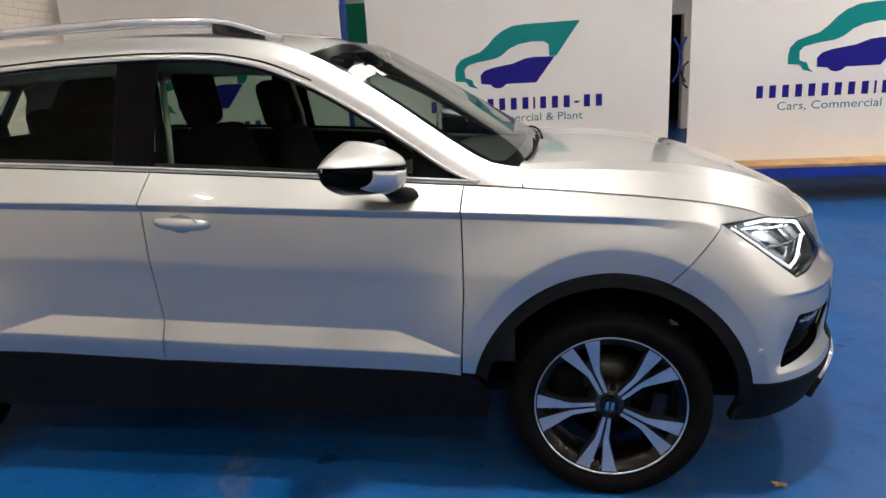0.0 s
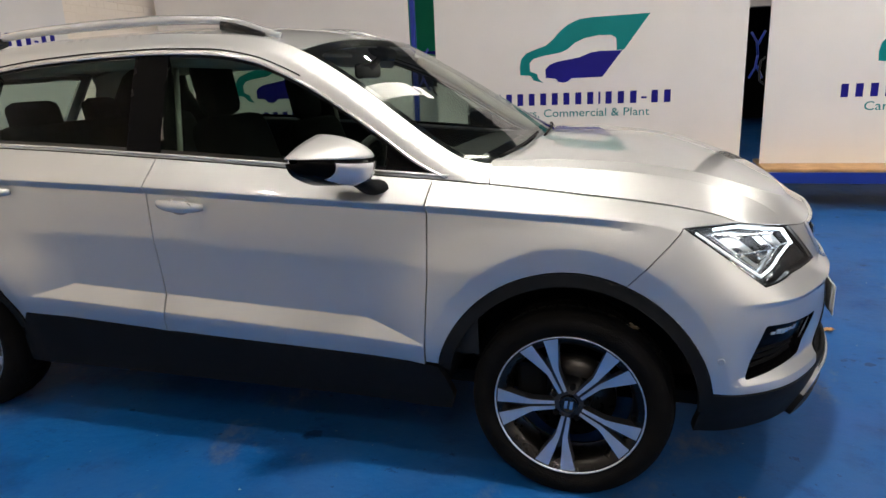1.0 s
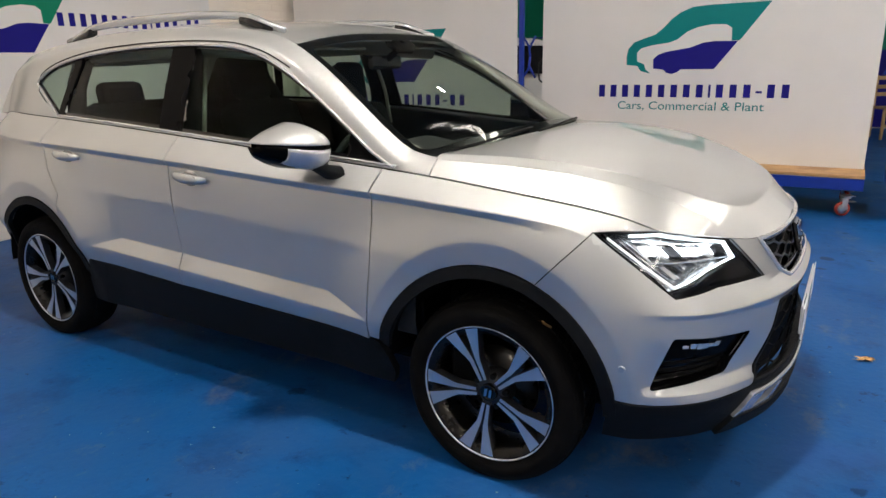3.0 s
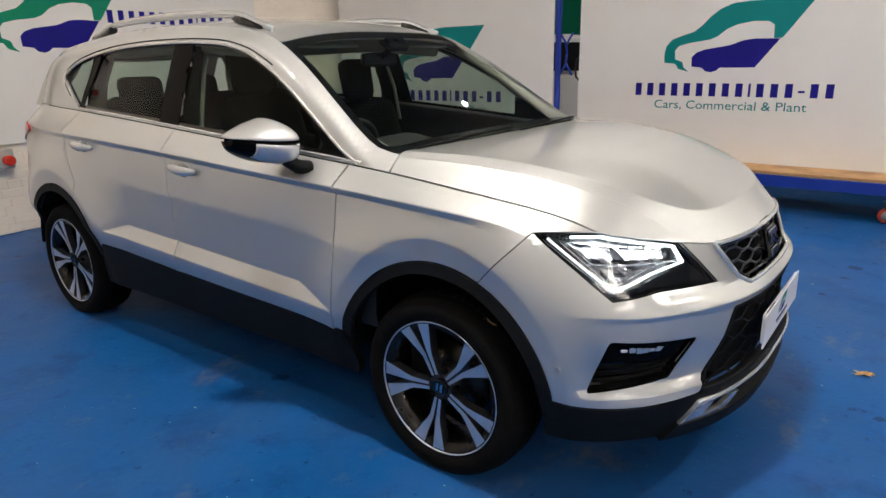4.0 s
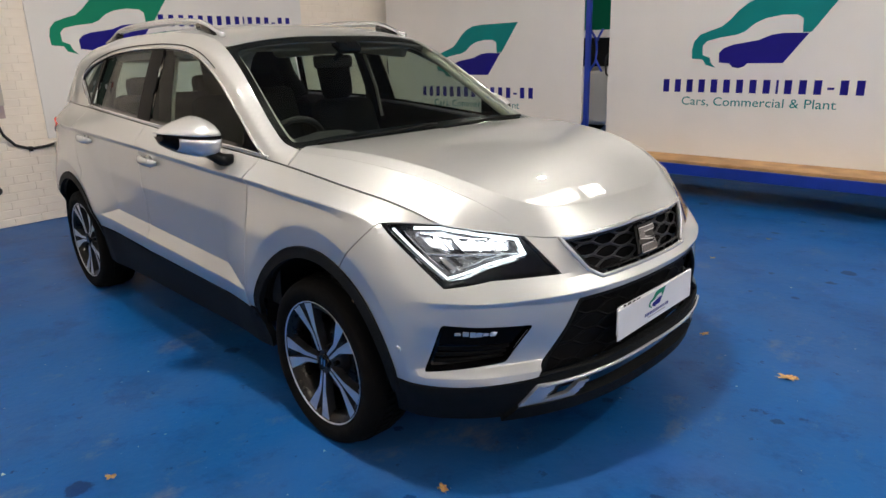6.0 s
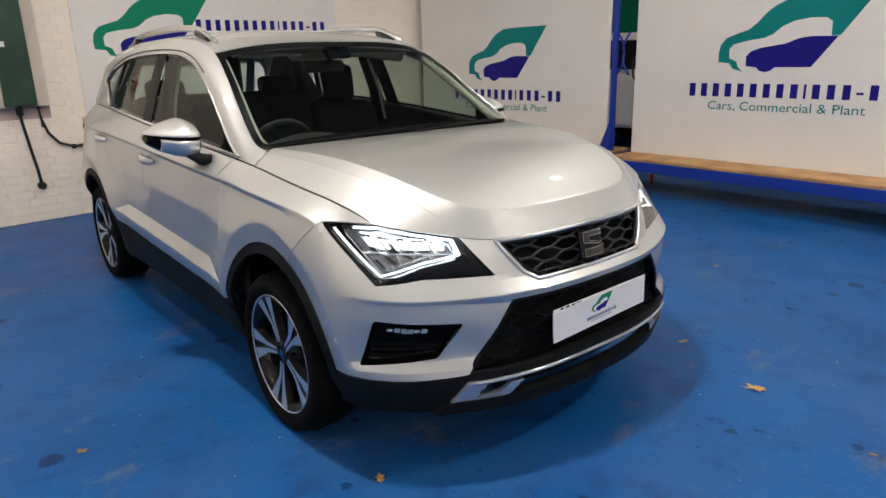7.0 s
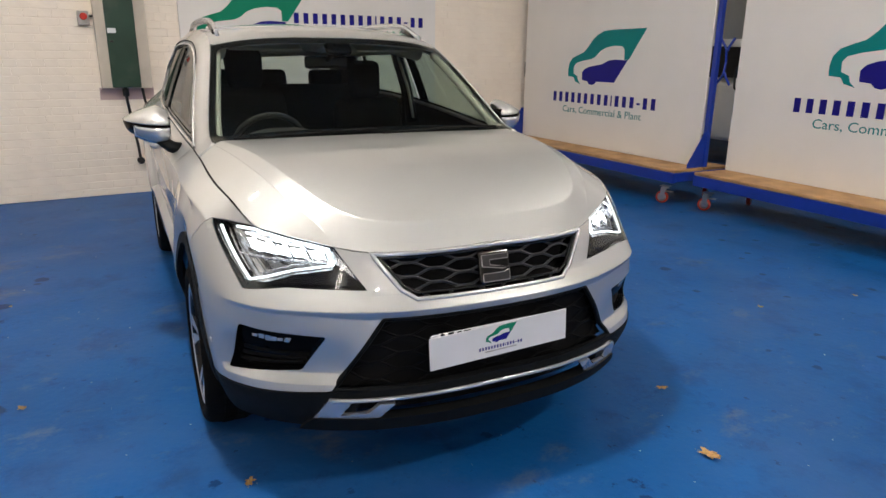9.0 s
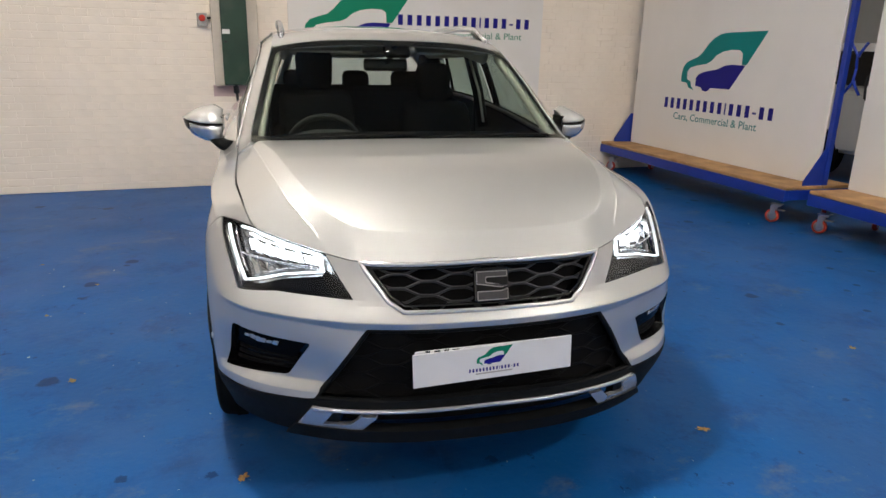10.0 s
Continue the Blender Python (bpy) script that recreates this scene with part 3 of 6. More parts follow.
def roof_skin(x, y):
    xx = np.minimum(x, -0.98)
    w = np.maximum(GUT_Y(xx), 0.3)
    z = GUTTER(xx) + 0.048 * (1 - np.abs(np.clip(y / w, -1, 1))**2.3) - 0.25 * np.maximum(x + 0.98, 0)
    return x + 0.0 * y, y, z


def screen(u, v):
    """The windscreen: u from -1 to 1 across, v from 0 at the foot to 1 at the head."""
    ex = -0.285 + v * (-0.98 + 0.285)
    ey = GUT_Y(ex) - 0.004
    ez = GUTTER(ex) + 0.002
    cx = -0.215 + v * (-0.925 + 0.215)
    cz = 1.082 + v * (1.513 - 1.082) + 0.03 * v * (1 - v)
    k = 1 - np.abs(u)**3.2
    return ex + (cx - ex) * k, u * ey, ez + (cz - ez) * k


# The bonnet spans the upper edges of the two wings and the nose.
_se = np.linspace(-0.262, S_FRONT, 1200)
_ex, _ey, _ez = skin(_se, Z_TOP(_se))
_ey = -_ey
EDGE_Y = lambda x: np.interp(x, _ex, _ey)
NOSE_X = float(_ex[-1])
CENTRE_Z = curve([-0.30, -0.1, 0.1, 0.3, 0.45, 0.57, 0.655, 0.73, NOSE_X], [1.088, 1.085, 1.073, 1.045, 1.005, 0.960, 0.921, 0.884, 0.857])


def plateau(x, y):
    return CENTRE_Z(x) - (0.022 + 0.02 * smooth(0.2, 0.6, x)) * y * y


# The edge of the raised middle, seen from above.
_px = [-0.34, -0.14, 0.0, 0.2, 0.35, 0.45, 0.53, 0.59, 0.63, 0.66, 0.68, 0.688, 0.69]
_py = [0.705, 0.668, 0.640, 0.605, 0.570, 0.535, 0.500, 0.460, 0.415, 0.350, 0.250, 0.120, 0.0]
_run = np.concatenate([[0], np.cumsum(np.hypot(np.diff(_px), np.diff(_py)))])
_fine = np.linspace(0, _run[-1], 200)
RIM_X, RIM_Y = curve(_run, _px)(_fine), curve(_run, _py)(_fine)
_rn = np.stack([-np.gradient(RIM_Y), np.gradient(RIM_X)], 1)
_rn /= np.linalg.norm(_rn, axis=1, keepdims=True)   # outwards, for y > 0
# Straight rules run from the rim to the outer edge; along each the second crease lies at a share of the way.
_k = np.arange(200.0)
_at = curve([0, 12, 50, 75, 100, 112, 125, 137, 150, 162, 199], [-60, 0, 200, 340, 500, 590, 705, 815, 920, 1010, 1199])(_k)
RULE_X = np.interp(_at, np.arange(1200), _ex) + np.minimum(_at, 0) * 0.00147
RULE_Y, RULE_Z = np.interp(_at, np.arange(1200), _ey), np.interp(_at, np.arange(1200), _ez)
RULE_C = curve([0, 100, 112, 125, 132, 137, 142], [0.34, 0.33, 0.36, 0.48, 0.68, 0.95, 1.0])(_k)
RULE_DIP = curve([0, 110, 125, 137], [0.24, 0.22, 0.12, 0.0])(_k)
_ux, _uy = RULE_X - RIM_X, RULE_Y - RIM_Y
_ul = np.hypot(_ux, _uy)


def bonnet_skin(x, y):
    """The bonnet: a raised middle and a skirt ruled from its rim to the outer edge, with a fine crease along the skirt."""
    x, y = np.asarray(x, float) + 0.0 * np.asarray(y, float), np.asarray(y, float) + 0.0 * np.asarray(x, float)
    w = np.abs(y)
    k = np.argmin((x[:, None] - RIM_X)**2 + (w[:, None] - RIM_Y)**2, axis=1)
    d = (x - RIM_X[k]) * _rn[k, 0] + (w - RIM_Y[k]) * _rn[k, 1]
    # the rule through each point, found between the two that lie on either side of it
    dx, dy = x[:, None] - RIM_X, w[:, None] - RIM_Y
    off = (dx * _uy - dy * _ux) / _ul
    way = (dx * _ux + dy * _uy) / _ul
    far_off = np.where((way > -0.01) & (way < _ul + 0.03), np.abs(off), 9.0)
    k = np.argmin(far_off, axis=1)
    n = np.arange(len(x))
    o0 = off[n, k]
    nxt = np.clip(k + np.where(off[n, np.minimum(k + 1, 199)] * o0 < 0, 1, -1), 0, 199)
    o1 = off[n, nxt]
    f = np.where(o0 * o1 < 0, o0 / np.where(o0 == o1, 1, o0 - o1), 0)
    kf = k + f * (nxt - k)
    rx, ry, ex, ey, ez, c, dip = (np.interp(kf, _k, v) for v in (RIM_X, RIM_Y, RULE_X, RULE_Y, RULE_Z, RULE_C, RULE_DIP))
    span = np.hypot(ex - rx, ey - ry)
    t = np.clip(((x - rx) * (ex - rx) + (w - ry) * (ey - ry)) / span**2, 0, 1)
    k0 = 1 - dip
    g = np.where(t < c, k0 * t, k0 * c + (t - c) * (1 - k0 * c) / np.maximum(1 - c, 1e-3))
    top = plateau(rx, ry)
    # the outer side of the second crease stands a little proud
    lift = 0.0020 * smooth(0.75, 0.6, c) * np.clip(((t - c) * span + 0.0022) / 0.0044, 0, 1) * np.clip(1 - (t - c) / np.maximum(1 - c, 1e-3), 0, 1)
    return x, y, np.where(d > 0, top + (ez - top) * g + lift, plateau(x, y))


def bonnet_lines():
    """The creases of the bonnet, seen from above: the rim of the middle and the crease along the skirt."""
    keep = RIM_X > -0.25
    outer = [(x + u * c, y + v * c) for x, y, u, v, c in zip(RIM_X, RIM_Y, _ux, _uy, RULE_C) if c < 0.93 and x > -0.25]
    out = []
    for sg in (-1, 1):
        out += [[(a, sg * b) for a, b in zip(RIM_X[keep], RIM_Y[keep])], [(a, sg * b) for a, b in outer]]
    return out


# ---- the car's parts ----
def logo_shapes():
    """Outlines of the sign's swoosh and car, in metres round the middle of the wording's foot, for wording 1.84 wide."""
    k = 1.845 / 338

    def g(pts):
        return [((x - 1204) * k, (177 - y) * k) for x, y in pts]
    swoosh = g([(1325, 20), (1225, 21), (1200, 23), (1180, 31), (1165, 42), (1152, 56), (1138, 67), (1118, 73), (1101, 79), (1091, 90), (1088, 104), (1089, 119), (1109, 121),
                (1115, 130), (1133, 135), (1124, 127), (1121, 118), (1108, 113), (1107, 98), (1114, 90), (1135, 85), (1165, 81), (1178, 76), (1193, 64), (1210, 57), (1235, 53),
                (1258, 54), (1267, 60), (1268, 81), (1281, 81)])
    saloon = g([(1278, 82), (1240, 81), (1222, 83), (1200, 91), (1160, 97), (1145, 102), (1137, 110), (1138, 126), (1156, 128), (1162, 134), (1172, 136), (1181, 133), (1186, 128), (1243, 128)])
    blocks, x = [], -0.9225
    widths = {"n": 0.098, "i": 0.040, "d": 0.062}
    slim = {"n": 0.018, "i": 0.010, "d": 0.004}
    for c in "nnnnnnnnninnndnn":
        w = widths[c]
        lo, hi = (0.042, 0.062) if c == "d" else (0.0, 0.122)
        g = slim[c]
        blocks.append([(x + g, lo), (x + w - g, lo), (x + w - g, hi), (x + g, hi)])
        x += w + 0.0232
    return swoosh, saloon, blocks


TEXT_X = {}   # where each vertex of a text lies along its line


def lettering(text, size, width=None):
    """Flat letters in the built-in font as a mesh, from x = 0, y = 0."""
    cu = bpy.data.curves.new("lettering", "FONT")
    cu.body, cu.size, cu.extrude, cu.resolution_u = text, size, 0.0006, 3
    ob = bpy.data.objects.new("lettering", cu)
    scene.collection.objects.link(ob)
    dg = bpy.context.evaluated_depsgraph_get()
    dg.update()
    me = bpy.data.meshes.new_from_object(ob.evaluated_get(dg))
    bpy.data.objects.remove(ob)
    xs = [v.co.x for v in me.vertices]
    w = max(xs) - min(xs)
    if width:
        me.transform(Matrix.Translation((-min(xs), 0, 0)))
        me.transform(Matrix.Diagonal((width / w, 1, 1, 1)))
    TEXT_X[me.name] = [v.co.x for v in me.vertices]
    return me


def split_words(me, count):
    """The letters of a flat text mesh gathered into words at its widest gaps, before it is placed."""
    n = len(me.vertices)
    root = list(range(n))

    def find(i):
        while root[i] != i:
            root[i] = root[root[i]]
            i = root[i]
        return i
    for e in me.edges:
        root[find(e.vertices[0])] = find(e.vertices[1])
    xs = TEXT_X[me.name]
    span = {}
    for i in range(n):
        k = find(i)
        lo, hi = span.get(k, (9e9, -9e9))
        span[k] = (min(lo, xs[i]), max(hi, xs[i]))
    runs, reach = sorted(span.items(), key=lambda q: q[1][0]), None
    gaps = []
    for k, (lo, hi) in runs:
        if reach is not None:
            gaps.append((lo - reach, lo))
        reach = hi if reach is None else max(reach, hi)
    cuts = sorted(c for _, c in sorted(gaps)[-(count - 1):])
    out = []
    for w in range(count):
        mine = [i for i in range(n) if sum(span[find(i)][0] >= c - 1e-6 for c in cuts) == w]
        at = {v: j for j, v in enumerate(mine)}
        word = bpy.data.meshes.new("word")
        word.from_pydata([me.vertices[i].co[:] for i in mine], [], [[at[v] for v in p.vertices] for p in me.polygons if p.vertices[0] in at])
        out.append(word)
    return out


def emblem(parent, m, scale, green):
    """The printed swoosh and car silhouette: m takes x along the board, y up, z out of it."""
    swoosh, saloon, _ = logo_shapes()
    s = Matrix.Diagonal((scale, scale, 1, 1))
    part("printed_swoosh", prism(swoosh, 0.0012, m @ s), green, parent, "green printed swoosh")
    part("printed_silhouette", prism(saloon, 0.0012, m @ s), NAVY, parent, "navy printed car silhouette")


def wording(parent, m, scale, green, dx=0.0, dz=-0.122):
    """A row of navy bars and the words below it."""
    s = Matrix.Diagonal((scale, scale, 1, 1))
    for b in logo_shapes()[2]:
        part("printed_bar", prism(b, 0.0012, m @ s), NAVY, parent)
    me = lettering("Cars, Commercial & Plant", 0.115, 1.385)
    me.transform(m @ s @ Matrix.Translation((-0.70 + dx, dz, 0.0006)))
    for word in split_words(me, 4):
        word.materials.append(green)
        part("printed_word", word, green, parent)
    bpy.data.meshes.remove(me)


def build_wheel(car, ax, left):
    """A wheel on its axle; built facing -y, turned for the other side."""
    m = pose(ax, -0.785, WHEEL_Z) if not left else pose(ax, 0.785, WHEEL_Z, 0, 0, 180)
    barrel = part("wheel", mesh_of(*lathe([(0.236, 0.09), (0.225, 0.07), (0.195, 0.0), (0.20, -0.055), (0.212, -0.085), (0.230, -0.094), (0.241, -0.099), (0.2425, -0.078), (0.236, -0.085)], 72), RIM_GREY), RIM_GREY, car,
                  "alloy wheel with machined double spokes")
    barrel.matrix_local = m
    # tyre
    prof = [(0.236, 0.095), (0.262, 0.108), (0.295, 0.108), (0.318, 0.098), (0.330, 0.084), (0.3345, 0.06), (0.336, 0.0), (0.3345, -0.06), (0.330, -0.084), (0.320, -0.098),
            (0.305, -0.1065), (0.288, -0.110), (0.270, -0.109), (0.256, -0.103), (0.246, -0.098), (0.238, -0.096)]
    def pressed(vs):
        """The tyre gives way where it meets the floor and bulges a little beside it."""
        out = []
        for x, y, z in vs:
            sink = max(0.0, -(WHEEL_Z - 0.001) - z)
            near_floor = max(0.0, -z - 0.22) / 0.12
            out.append((x, y * (1 + 0.06 * near_floor**2), z + sink))
        return out
    tv, tf = lathe([(0.236 + (r - 0.236) * 0.86, y) for r, y in prof], 96)
    part("tyre", mesh_of(pressed(tv), tf, RUBBER), RUBBER, barrel, "black rubber tyre")
    # tread: blocks in four rows
    bm_v, bm_f = [], []
    for row, (y0, y1, r) in enumerate(((-0.093, -0.052, 0.319), (-0.044, -0.006, 0.3235), (0.006, 0.044, 0.3235), (0.052, 0.093, 0.319))):
        for k in range(64):
            a0 = 2 * math.pi * (k + 0.5 * (row % 2)) / 64
            a1 = a0 + 2 * math.pi / 64 * 0.74
            base = len(bm_v)
            for rr in (r - 0.012, r + 0.0035):
                for yy, sh in ((y0, 0.0), (y1, 0.02)):
                    for a in (a0, a1):
                        drop = 0.010 * (abs(yy) > 0.09)
                        bm_v.append(((rr - drop) * math.cos(a + sh), yy, (rr - drop) * math.sin(a + sh)))
            bm_f += [tuple(base + i for i in q) for q in ((4, 5, 7, 6), (0, 1, 5, 4), (2, 6, 7, 3), (0, 4, 6, 2), (1, 3, 7, 5))]
    part("tread", mesh_of(pressed(bm_v), bm_f, RUBBER, True), RUBBER, barrel)
    # machined outer lip
    part("rim_lip", mesh_of(*lathe([(0.2355, -0.0965), (0.2368, -0.0985), (0.2398, -0.1008), (0.241, -0.098)], 96), MACHINED), MACHINED, barrel, "bright machined rim lip")
    # spokes
    turn_out = Matrix(((1, 0, 0, 0), (0, 0, -1, 0), (0, 1, 0, 0), (0, 0, 0, 1)))   # x, y, z -> x, -z, y : faces -y

    def face_y(r):
        return 0.082 + 0.012 * smooth(0.10, 0.225, r)

    for k in range(5):
        a = radians(115 - 72 * k)
        spin = Matrix.Rotation(a, 4, "Z")
        for sgn in (1, -1):
            # a blade: narrow at the hub, broad at the rim
            rim = [(0.2325 * math.cos(radians(t)), 0.2325 * math.sin(radians(t)) * sgn) for t in (4.8, 9, 13, 17.0)]
            blade = [(0.045, 0.0025 * sgn), (0.118, 0.0035 * sgn), (0.128, 0.004 * sgn)] + rim + [(0.138, 0.0290 * sgn), (0.118, 0.0215 * sgn), (0.045, 0.0150 * sgn)]
            for nm, mt, z0, z1, g in (("spoke", RIM_DARK, -0.034, 0.0, 0.0), ("spoke_face", MACHINED, 0.0, 0.0016, 0.0012)):
                pts = inset(blade, g) if g else blade
                bm = bmesh.new()
                lo = [bm.verts.new((x, y, float(face_y(math.hypot(x, y))) + z0)) for x, y in pts]
                hi = [bm.verts.new((x, y, float(face_y(math.hypot(x, y))) + z1)) for x, y in pts]
                n = len(pts)
                bm.faces.new(hi)
                for i in range(n):
                    bm.faces.new((lo[i], lo[(i + 1) % n], hi[(i + 1) % n], hi[i]))
                bmesh.ops.triangulate(bm, faces=[f for f in bm.faces if len(f.verts) > 4])
                bmesh.ops.recalc_face_normals(bm, faces=bm.faces[:])
                if z1 == 0.0:
                    for v in lo:
                        v.co.x *= 0.985
                bmesh.ops.transform(bm, verts=bm.verts, matrix=turn_out @ spin)
                part(nm, bm, mt, barrel)
        web = [(0.03, -0.014), (0.11, -0.018), (0.13, -0.012), (0.17, 0.0), (0.13, 0.012), (0.11, 0.018), (0.03, 0.014)]
        part("spoke_web", prism(web, 0.025, turn_out @ spin @ Matrix.Translation((0, 0, 0.050))), RIM_DARK, barrel)
        b = a + radians(36)
        part("wheel_bolt", cylinder(0.0105, 0.018, "y", (0.056 * math.cos(b), -0.064, 0.056 * math.sin(b)), 6), DARK, barrel)
    part("hub", mesh_of(*lathe([(0.001, -0.07), (0.046, -0.07), (0.062, -0.055), (0.068, -0.03), (0.07, 0.0)], 40), RIM_DARK), RIM_DARK, barrel)
    cap = part("hub_cap", mesh_of(*lathe([(0.001, -0.084), (0.024, -0.084), (0.0275, -0.0865), (0.030, -0.085), (0.031, -0.07)], 40), GLOSS_BLACK), GLOSS_BLACK, barrel, "black hub cap with a chrome emblem")
    for zz, sl in ((0.0085, 1), (-0.0085, 1)):
        q = [(-0.013, zz - 0.005), (0.016, zz - 0.005), (0.013, zz + 0.005), (-0.016, zz + 0.005)]
        part("cap_emblem", prism(q, 0.0015, turn_out @ Matrix.Rotation(radians(82), 4, "Z") @ Matrix.Translation((0, 0, 0.0855))), CHROME, barrel)
    part("brake_disc", mesh_of(*lathe([(0.05, -0.012), (0.145, -0.012), (0.145, 0.012), (0.05, 0.012)], 48), RIM_GREY), RIM_GREY, barrel)
    part("brake_calliper", box((0.10, 0.06, 0.16), (-0.13, 0.005, 0.03), 0.015), DARK, barrel)
    return barrel


def build_mirror(car, left):
    """A door mirror: cap, lower housing, blade, glass and foot."""
    sg = 1 if left else -1
    top = curve([0.862, 0.885, 0.91, 0.95, 0.99, 1.025, 1.05], [1.166, 1.180, 1.188, 1.178, 1.163, 1.145, 1.128])
    low = curve([0.862, 0.88, 0.90, 0.94, 0.98, 1.015, 1.04, 1.05], [1.040, 1.030, 1.026, 1.030, 1.044, 1.064, 1.086, 1.114])
    split = curve([0.862, 0.95, 1.05], [1.114, 1.117, 1.127])
    fore = curve([0.862, 0.88, 0.91, 0.95, 0.99, 1.025, 1.05], [-0.632, -0.616, -0.612, -0.624, -0.660, -0.712, -0.790])
    rear = curve([0.862, 1.05], [-0.766, -0.835])

    def loft(edge, a0, a1, y0=0.862, y1=1.05, puff=0.0, power=0.85):
        ny, na = 22, 10
        vs, fs = [], []
        for i in range(ny + 1):
            y = y0 + (y1 - y0) * i / ny
            s, e, xf, xr = float(split(y)), float(edge(y)), float(fore(y)), float(rear(y))
            for k in range(na + 1):
                a = radians(a0 + (a1 - a0) * k / na)
                vs.append((xr + (xf - xr + puff) * math.sin(a)**power, sg * y, s + (e - s + math.copysign(puff, e - s)) * math.cos(a)**power))
        n = na + 1
        fs = [(i * n + k, i * n + k + 1, (i + 1) * n + k + 1, (i + 1) * n + k) for i in range(ny) for k in range(na)]
        bm = bmesh.new()
        bm.from_mesh(mesh_of(vs, fs, SILVER))
        bmesh.ops.solidify(bm, geom=bm.faces[:], thickness=0.003)
        bmesh.ops.recalc_face_normals(bm, faces=bm.faces[:])
        for f in bm.faces:
            f.smooth = True
        return bm
    cap = part("door_mirror", loft(top, 0, 90, power=1.1), SILVER, car, "silver and black door mirror")
    part("mirror_housing", loft(low, 0, 90, power=0.55), PILLAR, cap, "gloss black lower housing")
    part("mirror_blade", loft(low, 30, 88, 0.8615, 1.012, 0.006, 0.55), SATIN, cap, "satin silver indicator blade")
    part("mirror_glass", prism([(y, float(top(y)) - 0.006) for y in np.linspace(0.87, 1.044, 12)] + [(y, float(low(y)) + 0.006) for y in np.linspace(1.044, 0.87, 12)], 0.004,
                               Matrix.Translation((-0.50, 0, 0)) @ Matrix(((-0.314, 0, 1, 0), (sg, 0, 0, 0), (0, 1, 0, 0), (0, 0, 0, 1)))), CHROME, cap, "mirror glass")
    part("mirror_end", box((0.13, 0.012, 0.075), (-0.705, sg * 0.866, 1.108), 0.005), GLOSS_BLACK, cap)
    foot = [(-0.672, sg * 0.915, 1.052), (-0.660, sg * 0.890, 1.034), (-0.645, sg * 0.865, 1.015), (-0.630, sg * 0.825, 1.005)]
    bar("mirror_foot", foot, lambda u: 0.034 + 0.012 * u, CLADDING, cap, "black mirror foot", seg=12, flat=0.62, up=(0, 0, 1))
    return cap


def seat_mesh(w, back_h, base, taper=0.32):
    """A car seat's cushion and back as two bmeshes; the back narrows towards the shoulders."""
    cushion = box((0.50, w, 0.16), (0.03, 0, base), 0.05)
    back = box((0.15, w, back_h), (0, 0, 0), 0.06)
    for v in back.verts:
        up = max(0.0, v.co.z / back_h + 0.15)
        v.co.y *= 1 - taper * up * up
        v.co.x *= 1 - 0.25 * up
    bmesh.ops.transform(back, verts=back.verts, matrix=Matrix.Translation((-0.27, 0, base + back_h / 2 + 0.02)) @ Matrix.Rotation(radians(-16), 4, "Y"))
    return cushion, back


# outlines in (s, z)
GAP_FRONT = [(-0.452, 1.03), (-0.455, 0.96), (-0.452, 0.72), (-0.462, 0.55), (-0.472, 0.42)]
GAP_B = [(-1.50, 1.106), (-1.522, 1.0), (-1.515, 0.875), (-1.507, 0.695), (-1.497, 0.54), (-1.515, 0.455)]
GAP_REAR = [(-2.47, 1.15), (-2.46, 1.05), (-2.42, 0.92), (-2.34, 0.80)]
ARCH_R = 0.439
SEAM = [(0.1715, 0.726), (0.25, 0.81), (0.335, 0.893)]
HL_OUT, HL_BOT = (near(0.326, 0.825), 0.893), (near(0.556, 0.771), 0.713)
HL_KINK, HL_INB = (near(0.635, 0.645), 0.727), (near(0.736, 0.420), 0.716)
HL_INT = (near(0.654, 0.503), 0.840)
GR_TL, GR_BL = (near(0.720, 0.400), 0.826), (near(0.808, 0.308), 0.692)
FOG = [(near(0.572, 0.806), 0.598), (near(0.728, 0.552), 0.576), (near(0.700, 0.640), 0.456), (near(0.56, 0.80), 0.440), (near(0.515, 0.828), 0.436)]
LG_BL, LG_TL = (near(0.770, 0.552), 0.400), (near(0.83, 0.395), 0.630)
SHARP = creases()


def edge_pts(a, b, n=10):
    """Points on the upper edge line between two places."""
    return [(a + (b - a) * k / n, float(Z_TOP(a + (b - a) * k / n))) for k in range(n + 1)]


def round_poly(poly, r=0.02, n=4):
    """The polygon with its corners rounded off."""
    out = []
    m = len(poly)
    for i in range(m):
        p, a, b = (Vector(poly[j]) for j in (i, i - 1, (i + 1) % m))
        u, v = a - p, b - p
        k = min(r, u.length * 0.45, v.length * 0.45)
        q0, q1 = p + u.normalized() * k, p + v.normalized() * k
        out += [tuple(q0 * (1 - t)**2 + p * 2 * t * (1 - t) + q1 * t * t) for t in (j / n for j in range(n + 1))]
    return out


def loop3(poly, fn, step=0.03):
    p = np.array(resample(poly, step))
    return list(np.stack(fn(p[:, 0], p[:, 1]), 1))


